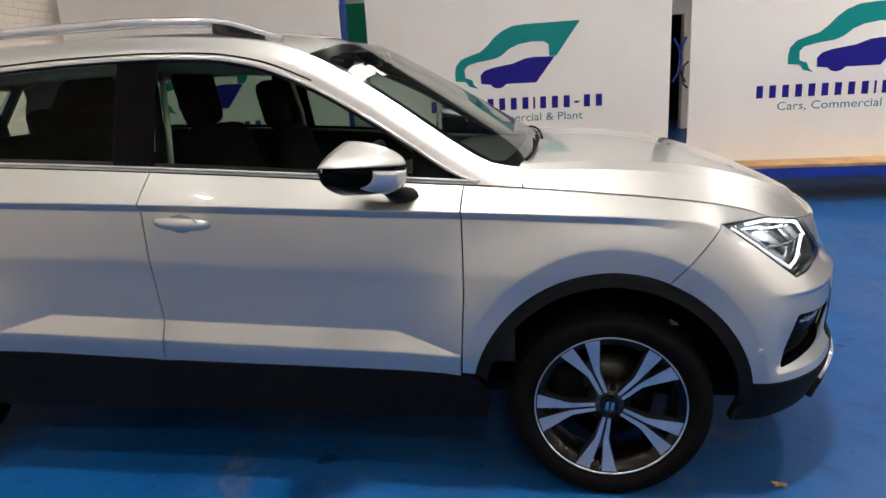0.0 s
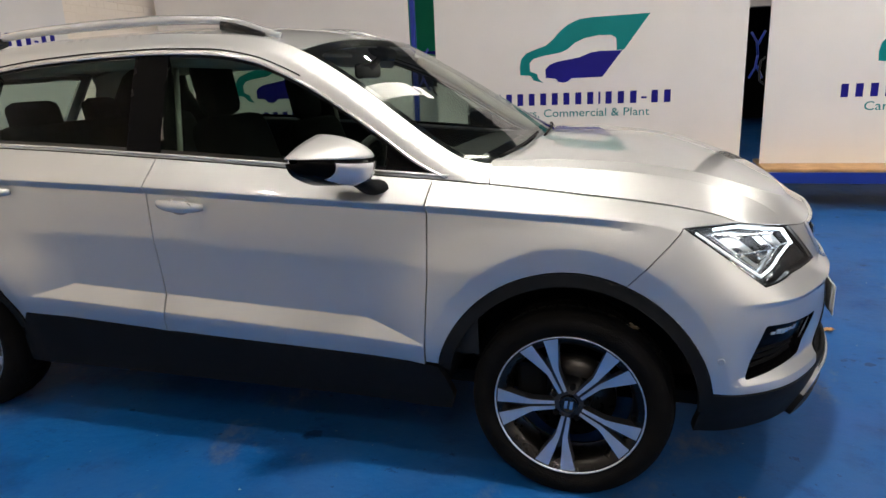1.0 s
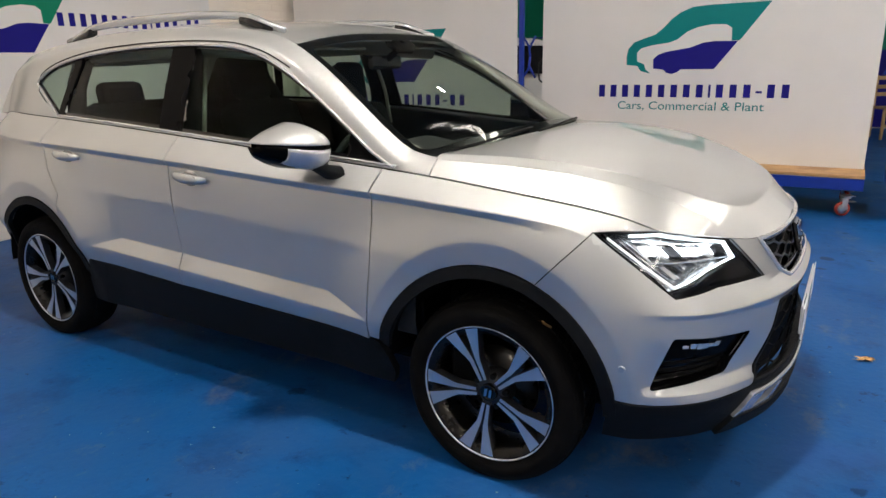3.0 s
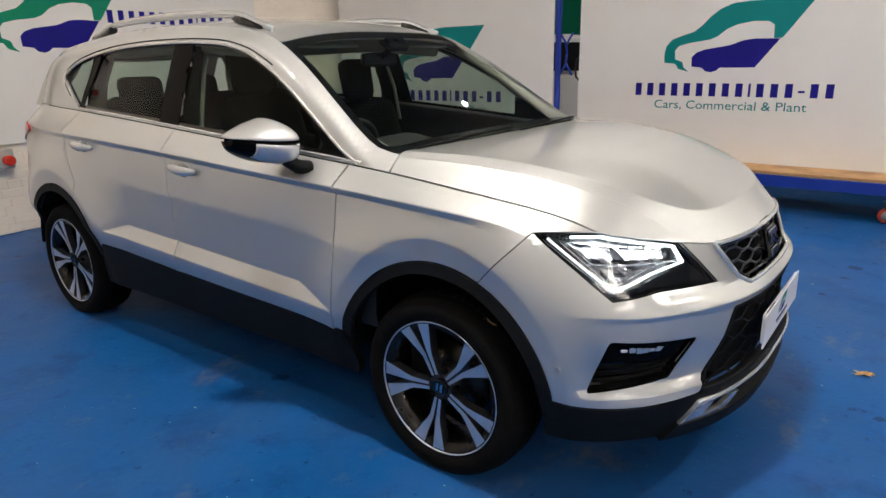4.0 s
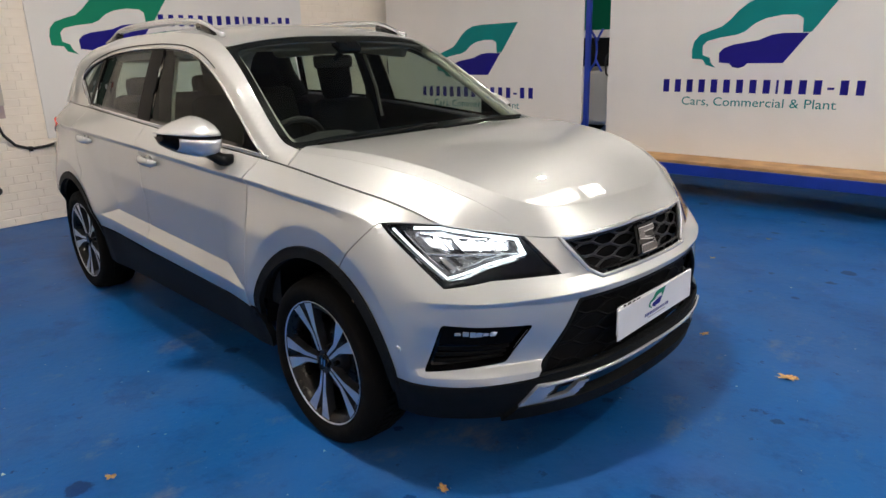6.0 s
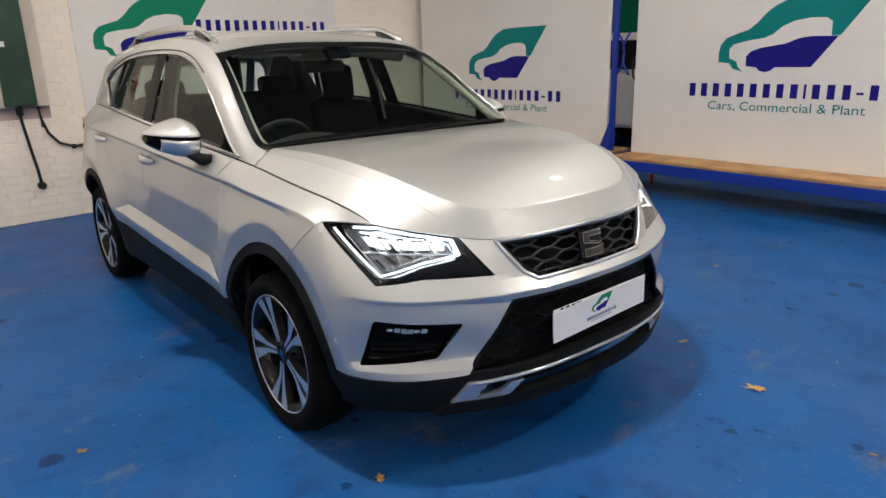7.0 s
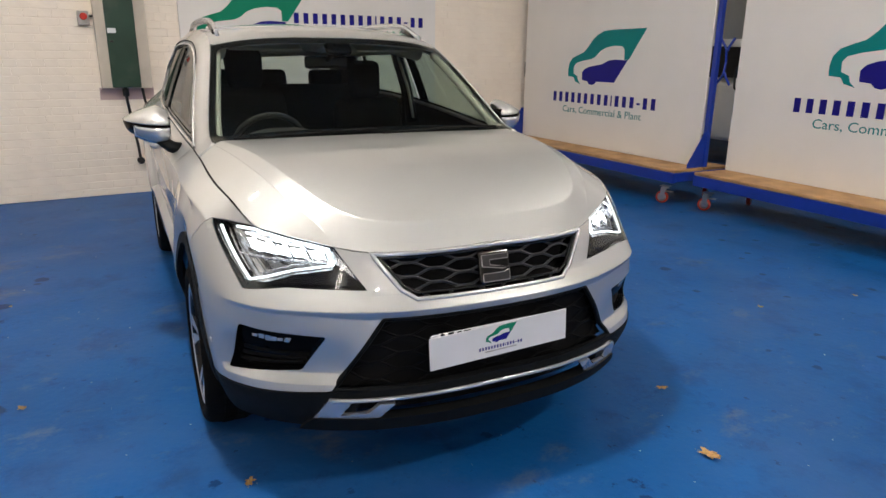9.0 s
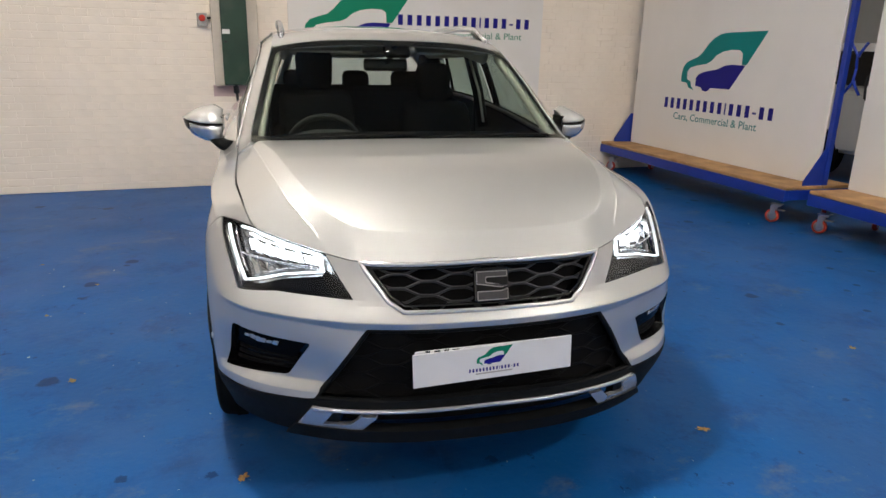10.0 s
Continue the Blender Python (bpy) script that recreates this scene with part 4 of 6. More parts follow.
def build_side(car, left, paint):
    """Wing, doors, rear quarter, trims and side glass of one side."""
    o = (0, -1, 0)
    kw = dict(left=left, step=0.0135, gap=0.0024, depth=0.014, lines=SHARP)
    # front wing
    wing = edge_pts(0.560, -0.262, 24) + edge_pts(-0.262, -0.452, 6)[1:] + GAP_FRONT[1:-1] + [(-0.47, 0.432)] + [(-0.425, 0.425)] + arc(0, ARCH_R, 166, 67, 26) + SEAM[1:] + [HL_OUT, (0.45, 0.8925)]
    panel("front_wing", wing, skin, o, paint, car, "silver front wing", **kw)
    # doors
    belt_front = edge_pts(-0.452, -1.50, 24)
    door = GAP_FRONT[::-1] + belt_front[1:] + GAP_B[1:] + along(Z_BORDER, -1.515, -0.472, 20)[1:-1]
    fd = panel("front_door", door, skin, o, paint, car, "silver front door", **kw)
    rear = GAP_B[::-1] + edge_pts(-1.50, -2.47, 20)[1:] + GAP_REAR[1:] + arc(AXLES[1], ARCH_R, 55, 15, 12) + along(Z_BORDER, -2.19, -1.515, 12)[:-1]
    rd = panel("rear_door", rear, skin, o, paint, car, "silver rear door", **kw)
    # rear quarter, up to the rear corner
    s_end = near(-3.43, 0.55)
    quarter = GAP_REAR + arc(AXLES[1], ARCH_R, 55, 160, 26) + along(Z_BORDER, -3.09, s_end, 12) + [(s_end, 0.75), (s_end, 0.95)] + edge_pts(near(-3.38, 0.66), -2.47, 26)[:-1]
    panel("rear_quarter", quarter, skin, o, paint, car, "silver rear quarter panel", **kw)
    for d, (x0, z0) in ((fd, (-1.375, 0.945)), (rd, (-2.245, 0.992))):
        build_handle(d, x0, z0, left)
    # dark shell under the gaps
    shell = along(Z_BORDER, -0.475, -2.19, 20, -0.02) + arc(AXLES[1], ARCH_R + 0.02, 15, 165, 24) + [(-3.05, 0.5), (-3.05, 1.12)] + edge_pts(-3.0, 0.30, 40) + [(0.30, 0.80)] + arc(0, ARCH_R + 0.02, 60, 166, 24)
    panel("inner_shell", shell, deeper(0.016), o, DARK, car, left=left, step=0.05, depth=0.0)
    # cladding: arches, sill, rear
    for ax, a0, a1 in ((0.0, 3.0, 166), (AXLES[1], 15, 164)):
        ring = arc(ax, ARCH_R - 0.001, a0, a1, 34) + arc(ax, 0.398, a1 + 2, a0 - 2, 34)
        panel("arch_trim", ring, deeper(-0.006), o, CLADDING, car, "black wheel-arch trim", left=left, step=0.014, depth=0.022)
        # liner
        lv, lf = [], []
        sg = 1 if left else -1
        for k in range(25):
            c = radians(2 + 176 * k / 24)
            for yy in (0.865, 0.75, 0.62, 0.52):
                lv.append((ax + 0.40 * math.cos(c), sg * yy, HUB_Z + 0.40 * math.sin(c) + 0.02))
        for k in range(24):
            for j in range(3):
                q = (k * 4 + j, k * 4 + j + 1, k * 4 + j + 5, k * 4 + j + 4)
                lf.append(q if left else q[::-1])
        part("wheel_arch_liner", mesh_of(lv, lf, DARK), DARK, car)
        part("wheel_arch_wall", box((0.80, 0.02, 0.46), (ax, sg * 0.52, HUB_Z + 0.20), 0.002), DARK, car)
    sill = along(Z_BORDER, -0.452, -2.19, 24, -0.003) + [(-2.235, 0.42), (-2.255, 0.36), (-2.26, 0.262)] + along(Z_BOTTOM, -2.25, -0.40, 20) + [(-0.385, 0.30), (-0.405, 0.36), (-0.43, 0.415)]
    panel("sill_trim", sill, deeper(-0.004), o, CLADDING, car, "black plastic sill trim", left=left, step=0.02, depth=0.03)
    rear_clad = along(Z_BORDER, -3.075, s_end, 10, -0.003) + along(Z_BOTTOM, s_end, -3.02, 10) + [(-3.045, 0.40)]
    panel("rear_bumper_trim", rear_clad, deeper(-0.002), o, CLADDING, car, left=left, step=0.03, depth=0.03)
    # greenhouse frame with the opening for the windows
    win = window_outline()
    frame_poly = [(x, float(GUTTER(x))) for x in np.linspace(-0.2672, -3.09, 60)] + [(-3.165, 1.27)] + [(x, float(BELT_Z(x)) + 0.002) for x in np.linspace(-3.20, -0.2672, 60)]
    panel("side_frame", frame_poly, house, o, paint, car, "silver roof side and pillars", left=left, step=0.018, depth=0.02, holes=[win])
    gasket = [tuple(p) for p in inset(resample(win, 0.02), 0.016)]
    panel("window_gasket", resample(win, 0.02), inner_house(0.007), o, GLOSS_BLACK, car, left=left, step=0.02, depth=0.0, holes=[gasket])
    # panes and pillars within the opening
    cuts = [("side_window", -0.62, -1.495, SIDE_GLASS, 0.012), ("centre_pillar", -1.484, -1.640, PILLAR, 0.004), ("side_window", -1.632, -2.405, SIDE_GLASS, 0.012), ("rear_pillar_strip", -2.405, -2.475, PILLAR, 0.004),
            ("quarter_window", -2.475, -2.9, SIDE_GLASS, 0.010), ("mirror_sail", -0.3, -0.62, PILLAR, 0.006)]
    for nm, x0, x1, mt, dp in cuts:
        def cut(a):
            return (0.0, 1.1) if abs(a) < 1.0 else (0.035, 1.1) if abs(a) < 2.0 else (-0.34, 1.28) if a > -2.8 else (0.0, 1.1)
        (k0, h0), (k1, h1) = cut(x0), cut(x1)
        p = clip_x(resample(win, 0.006), lambda x, z: x + k0 * (z - h0) <= x0, lambda x, z: x + k1 * (z - h1) >= x1)
        if len(p) > 3:
            panel(nm, p, inner_house(dp), o, mt, car, {"side_window": "tinted side window", "quarter_window": "tinted rear quarter window"}.get(nm, ""), left=left, step=0.03 if mt is SIDE_GLASS else 0.02, depth=0.0)
    sg = 1 if left else -1
    trim = [(x, sg * abs(y), z) for x, y, z in loop3(win, inner_house(-0.002), 0.03)]
    bar("window_trim", trim, 0.0058, BRIGHT, car, "chrome strip round the side windows", closed=True, seg=6)
    seal = [p for p in inset(resample(win, 0.03), -0.017) if p[1] > float(BELT_Z(p[0])) + 0.06 and -2.75 < p[0] < -0.95]
    bar("door_seal", [(x, sg * abs(y), z) for x, y, z in np.stack(house(np.array([p[0] for p in seal]), np.array([p[1] for p in seal]), -0.0005), 1)], 0.0032, DARK, car, "dark gap above the doors", seg=5)
    # inner pillar trims, pale grey
    bar("pillar_cover", [(-1.555, sg * 0.72, 1.0), (-1.565, sg * 0.675, 1.22), (-1.60, sg * 0.615, 1.46)], 0.036, DARK, car, seg=8, flat=1.4)
    # added dark sheet, no trim part: blocks the light through the far quarter window
    if left:
        part("quarter_cover", prism([(-2.47, 1.02), (-2.98, 1.02), (-2.98, 1.24), (-2.86, 1.42), (-2.74, 1.49), (-2.50, 1.49)], 0.02, Matrix.Translation((0, sg * 0.585, 0)) @ Matrix.Rotation(radians(90), 4, "X")), DARK, car)
    bar("pillar_trim", [tuple(float(c) + d for c, d in zip(screen(sg * 0.945, v), (-0.045, 0, -0.02))) for v in np.linspace(0.05, 0.93, 9)], 0.017, TRIM_LIGHT, car, "pale grey inner pillar trim", seg=8, flat=1.4)
    bar("pillar_cover", [(-2.45, sg * 0.70, 1.12), (-2.52, sg * 0.63, 1.30), (-2.50, sg * 0.57, 1.45)], 0.045, DARK, car, seg=8, flat=1.5)
    for pts, r in (([(-1.50, 0.70, 1.03), (-1.507, 0.665, 1.22), (-1.535, 0.605, 1.42)], 0.008), 
                   ([(-1.10, 0.555, 1.44), (-1.6, 0.59, 1.475), (-2.5, 0.555, 1.455)], 0.03)):
        bar("pillar_trim", [(x, sg * y, z) for x, y, z in pts], r, TRIM_LIGHT, car, "pale grey inner pillar trim", seg=8, flat=1.5)
    # door cards close the cabin below the windows
    card = [(-0.30, 0.45), (-2.4, 0.45)] + edge_pts(-2.5, -0.30, 20)
    panel("door_card", card, deeper(0.06), (0, 1, 0), DASH, car, left=left, step=0.06, depth=0.0)
    # roof rail
    xs = np.linspace(-1.09, -2.68, 27)
    lift = [0.036 * float(smooth(0, 0.16, min(t, 1 - t))) for t in np.linspace(0, 1, 27)]
    rail = [(x, sg * (float(GUT_Y(x)) - 0.045), float(GUTTER(x)) + 0.016 + h) for x, h in zip(xs, lift)]
    rr = bar("roof_rail", rail, lambda u: 0.011 + 0.004 * math.sin(math.pi * u), SATIN, car, "satin silver roof rail", seg=10, flat=1.3)
    for a, b in ((1, 4), (22, 25)):
        foot = [(x, y, z - 0.018) for x, y, z in rail[a:b + 1]]
        bar("rail_foot", foot, 0.018, GLOSS_BLACK, rr, "black rail foot", seg=8, flat=1.2)
    # tail lamp
    lamp = [(-2.98, 1.03), (-3.05, 1.075), (near(-3.42, 0.6), 1.06), (near(-3.42, 0.6), 0.95), (near(-3.28, 0.76), 0.93)]
    panel("tail_light", round_poly(lamp, 0.02), deeper(-0.008), o, RED_LENS, car, "red tail light", left=left, step=0.02, depth=0.02)
    # headlight
    build_headlight(car, left)
    build_fog(car, left)
    # parking sensor
    px, py, pz = (float(v) for v in skin(near(0.44, 0.866), 0.507))
    part("parking_sensor", cylinder(0.011, 0.008, "y", (px, sg * abs(py), pz), 20, bevel=0.002), paint, car, "round parking sensor")


def clip_x(poly, *tests):
    """The part of a dense polygon that passes the tests, joined across the cuts."""
    return [p for p in poly if all(t(*p) for t in tests)]


def window_outline():
    low = [(x, float(BELT_Z(x)) + 0.013) for x in np.linspace(-0.40, -2.50, 40)]
    top = curve([-2.76, -2.70, -2.60, -2.34, -2.06, -1.80, -1.60, -1.32, -1.15, -0.98, -0.82, -0.62, -0.51, -0.395],
                [1.325, 1.365, 1.402, 1.444, 1.466, 1.475, 1.476, 1.464, 1.433, 1.368, 1.283, 1.157, 1.083, 1.026])
    return low + [(-2.62, 1.235), (-2.745, 1.31)] + [(x, float(top(x))) for x in np.linspace(-2.755, -0.41, 50)]


def build_handle(door, x0, z0, left):
    """A door handle with its cup."""
    sg = 1 if left else -1
    x, y, z = (float(v) for v in skin(x0, z0))
    y = sg * abs(y)
    n = 15
    pts = []
    for k in range(n):
        u = k / (n - 1)
        pts.append((x0 - 0.095 + 0.19 * u, y + sg * (0.006 + 0.030 * math.sin(math.pi * u)**0.6), z0 + 0.008 - 0.014 * u))
    h = bar("door_handle", pts, lambda u: 0.008 + 0.009 * math.sin(math.pi * u)**0.5, SILVER, door, "silver door handle", seg=10, flat=1.25)
    cup = bmesh.new()
    bmesh.ops.create_uvsphere(cup, u_segments=20, v_segments=10, radius=1)
    bmesh.ops.scale(cup, verts=cup.verts, vec=(0.062, 0.007, 0.040))
    bmesh.ops.translate(cup, verts=cup.verts, vec=(x0 - 0.012, y - sg * 0.003, z0 - 0.014))
    for f in cup.faces:
        f.smooth = True
    part("handle_cup", cup, SATIN, door)
    part("lock_cover", cylinder(0.012, 0.004, "y", (x0 + 0.06, y + sg * 0.036, z0 + 0.003), 14), SILVER, door)


def hl_outline():
    return [HL_OUT, (0.45, 0.8915)] + edge_pts(0.563, HL_INT[0], 14) + [HL_INB, HL_KINK, HL_BOT, ((HL_BOT[0] + HL_OUT[0]) / 2 + 0.015, 0.795)]


def mixp(a, b, t):
    return (a[0] + (b[0] - a[0]) * t, a[1] + (b[1] - a[1]) * t)


def build_headlight(car, left):
    sg = 1 if left else -1
    o = (0.6, -0.8, 0.1)
    out = hl_outline()
    shell = panel("headlight", out, deeper(0.060), o, LAMP_GREY, car, "lit led headlight behind a clear cover", left=left, step=0.02, gap=0.003, depth=0.0)
    # side wall of the housing
    a, b = loop3(out, deeper(0.004), 0.02), loop3(out, deeper(0.060), 0.02)
    n = len(a)
    vs = [(x, sg * abs(y), z) for x, y, z in a + b]
    part("headlight_bezel", mesh_of(vs, [(i, (i + 1) % n, n + (i + 1) % n, n + i) for i in range(n)], GLOSS_BLACK), GLOSS_BLACK, shell)
    panel("headlight_cover", out, deeper(0.0), o, LENS, shell, "clear headlight cover", left=left, step=0.02, gap=0.003, depth=0.0)
    panel("headlight_seal", resample(out, 0.02), deeper(0.002), o, GLOSS_BLACK, shell, left=left, step=0.012, depth=0.0, holes=[inset(resample(out, 0.02), 0.0035)])

    def strip(name, pts, ex, r, mt, label="", flat=1.0):
        p = np.array(pts)
        q = np.stack(skin(p[:, 0], p[:, 1], ex), 1)
        bar(name, [(x, sg * abs(y), z) for x, y, z in q], r, mt, shell, label, seg=8, flat=flat)
    top = hl_outline()[0:16]
    inner_top = [(s, z - 0.014) for s, z in top]
    inner_top = [p for p in inner_top if HL_OUT[0] + 0.03 < p[0] < HL_INT[0] - 0.02]
    # running light: along the top, down the outer edge, and back up along the foot
    corner = (HL_BOT[0] + 0.008, HL_BOT[1] + 0.022)
    head = (HL_OUT[0] + 0.040, 0.876)
    drl = [mixp(head, corner, t) for t in np.linspace(0.0, 1, 14)]
    strip("light_guide", drl, 0.016, 0.0056, LED_DIM, "pale led light guide", 0.6)
    strip("guide_edge", [(s - 0.012, z - 0.002) for s, z in drl], 0.013, 0.0022, CHROME)
    strip("guide_edge", [(s + 0.016, z + 0.003) for s, z in drl[1:-2]], 0.024, 0.0030, CHROME)
    knee, tip = (HL_KINK[0] + 0.005, HL_KINK[1] + 0.040), (HL_INT[0] - 0.005, HL_INT[1] - 0.058)
    rise = [mixp(corner, knee, t) for t in np.linspace(0, 1, 8)] + [mixp(knee, tip, t) for t in np.linspace(0.1, 1, 10)]
    strip("light_guide", rise, 0.022, 0.0046, LED, "bright white led running light", 0.7)
    strip("guide_edge", [(s - 0.006, z + 0.014) for s, z in rise[3:]], 0.028, 0.0024, CHROME)
    strip("light_guide", inner_top, 0.018, 0.0046, LED)
    end = inner_top[-1]
    strip("light_guide", [mixp(end, tip, t) for t in np.linspace(0, 1, 6)], 0.018, 0.0065, LED)
    # a bright bar parts the upper row of light chambers from the dark hollow below
    west = mixp(head, corner, 0.50)
    strip("light_bar", [mixp(west, (tip[0], tip[1] + 0.006), t) for t in np.linspace(0.06, 1, 14)], 0.024, 0.0042, CHROME, "chrome bar across the lamp")

    def chamber(t, v):
        return mixp(mixp(head, end, t), mixp(west, tip, t), v)

    def fin(name, p, q, mt, reach=0.075):
        """A wall that runs straight back from the cover between two places on it."""
        a, b = (np.array([float(c) for c in skin(s, z, 0.014)]) for s, z in (p, q))
        back = np.array([-reach, 0, 0])
        vs = [a, b, b + back, a + back]
        bm = bmesh.new()
        f = bm.faces.new([bm.verts.new((x, sg * abs(y), z)) for x, y, z in vs])
        bmesh.ops.solidify(bm, geom=[f], thickness=0.0022)
        part(name, bm, mt, shell)
    walls = (0.10, 0.27, 0.44, 0.61, 0.78, 0.94)
    for k, t in enumerate(walls):
        fin("chamber_wall", chamber(t, 0.14), chamber(t + 0.015, 0.90), (CHROME, BRIGHT, SMOKED)[k % 3])
        if k:
            t0 = walls[k - 1]
            q = [chamber(t0 + 0.022, 0.20), chamber(t - 0.012, 0.20), chamber(t - 0.008, 0.84), chamber(t0 + 0.030, 0.84)]
            panel("led_emitter", q, deeper(0.052), o, LED_SOFT, shell, "lit led lamp in its chamber", left=left, step=0.03, depth=0.004)
            q = [chamber(t0 + 0.02, 0.15), chamber(t - 0.005, 0.15), chamber(t - 0.02, 0.30), chamber(t0 + 0.04, 0.30)]
            panel("reflector", q, deeper(0.034), o, CHROME if k % 2 else SATIN, shell, left=left, step=0.03, depth=0.012)
            q = [chamber(t0 + 0.04, 0.76), chamber(t - 0.02, 0.76), chamber(t - 0.01, 0.92), chamber(t0 + 0.03, 0.92)]
            panel("reflector", q, deeper(0.036), o, SMOKED, shell, left=left, step=0.03, depth=0.012)

    def hollow(t, v):
        return mixp(mixp(west, tip, t), mixp(corner, mixp(knee, tip, max(0.0, (t - 0.45) / 0.55)) if t > 0.45 else mixp(corner, knee, t / 0.45), 1.0), v)
    panel("dark_hollow", [hollow(0.02, 0.02), hollow(0.40, 0.02), hollow(0.75, 0.05), hollow(0.42, 0.86), hollow(0.04, 0.94)], deeper(0.050), o, LAMP_GREY, shell, left=left, step=0.02, depth=0.01)
    for t, v0, v1, w, mt in ((0.10, 0.25, 0.85, 0.05, SATIN), (0.20, 0.18, 0.70, 0.05, SMOKED), (0.31, 0.12, 0.62, 0.06, CHROME), (0.44, 0.12, 0.55, 0.05, SMOKED)):
        q = [hollow(t, v0), hollow(t + w, v0), hollow(t + w * 0.8, v1), hollow(t - w * 0.4, v1)]
        panel("reflector", q, deeper(0.040), o, mt, shell, left=left, step=0.02, depth=0.010)
    foot = [(HL_BOT[0] + 0.028, HL_BOT[1] + 0.008), (HL_KINK[0], HL_KINK[1] + 0.004), (HL_INB[0] - 0.008, HL_INB[1] + 0.006), (HL_INT[0] + 0.004, HL_INT[1] - 0.050), (tip[0], tip[1] - 0.012), (knee[0], knee[1] - 0.012)]
    panel("lower_tray", foot, deeper(0.020), o, GLOSS_BLACK, shell, "gloss black lower lamp tray", left=left, step=0.012, depth=0.01)


def build_fog(car, left):
    sg = 1 if left else -1
    o = (0.6, -0.8, 0.0)
    out = round_poly(FOG, 0.012)
    base = panel("fog_lamp_recess", out, deeper(0.045), o, GLOSS_BLACK, car, "black fog lamp recess in the bumper", left=left, step=0.015, gap=0.001, depth=0.0)
    a, b = loop3(out, deeper(0.0), 0.015), loop3(out, deeper(0.046), 0.015)
    n = len(a)
    part("recess_wall", mesh_of([(x, sg * abs(y), z) for x, y, z in a + b], [(i, (i + 1) % n, n + (i + 1) % n, n + i) for i in range(n)], GLOSS_BLACK), GLOSS_BLACK, base)
    # upper half: the lamp behind a smooth cover; lower half: slats
    mid0, mid1 = mixp(FOG[0], FOG[4], 0.44), mixp(FOG[1], FOG[2], 0.52)
    upper = round_poly([mixp(FOG[0], FOG[1], 0.02), mixp(FOG[0], FOG[1], 0.95), mixp(mid0, mid1, 0.93), mixp(mid0, mid1, 0.03)], 0.012)
    panel("fog_lamp_cover", upper, deeper(0.016), o, PILLAR, base, left=left, step=0.012, depth=0.02)
    rg = random.Random(8)
    for k in range(6):
        t0 = 0.17 + 0.082 * k
        t1, lean = t0 + 0.070, rg.uniform(0.0, 0.03)
        v0, v1 = 0.34 + rg.uniform(-0.03, 0.05), 0.58 + rg.uniform(-0.08, 0.04)
        q = [mixp(mixp(FOG[0], FOG[1], t), mixp(mid0, mid1, t), v) for t, v in ((t0, v0), (t1, v0), (t1 + lean, v1), (t0 + lean, v1))]
        panel("fog_reflector", q, deeper(0.0135), o, BRIGHT, base, "bright fog lamp facet", left=left, step=0.008, depth=0.006)
    for k in range(3):
        v = 0.25 + 0.25 * k
        p0, p1 = mixp(mid0, FOG[4], v), mixp(mid1, FOG[2], v)
        pts = np.array([mixp(p0, p1, t) for t in np.linspace(0.04, 0.96, 10)])
        q = np.stack(skin(pts[:, 0], pts[:, 1], 0.030), 1)
        bar("slat", [(x, sg * abs(y), z) for x, y, z in q], 0.0045, DARK, base, seg=6, flat=1.6)


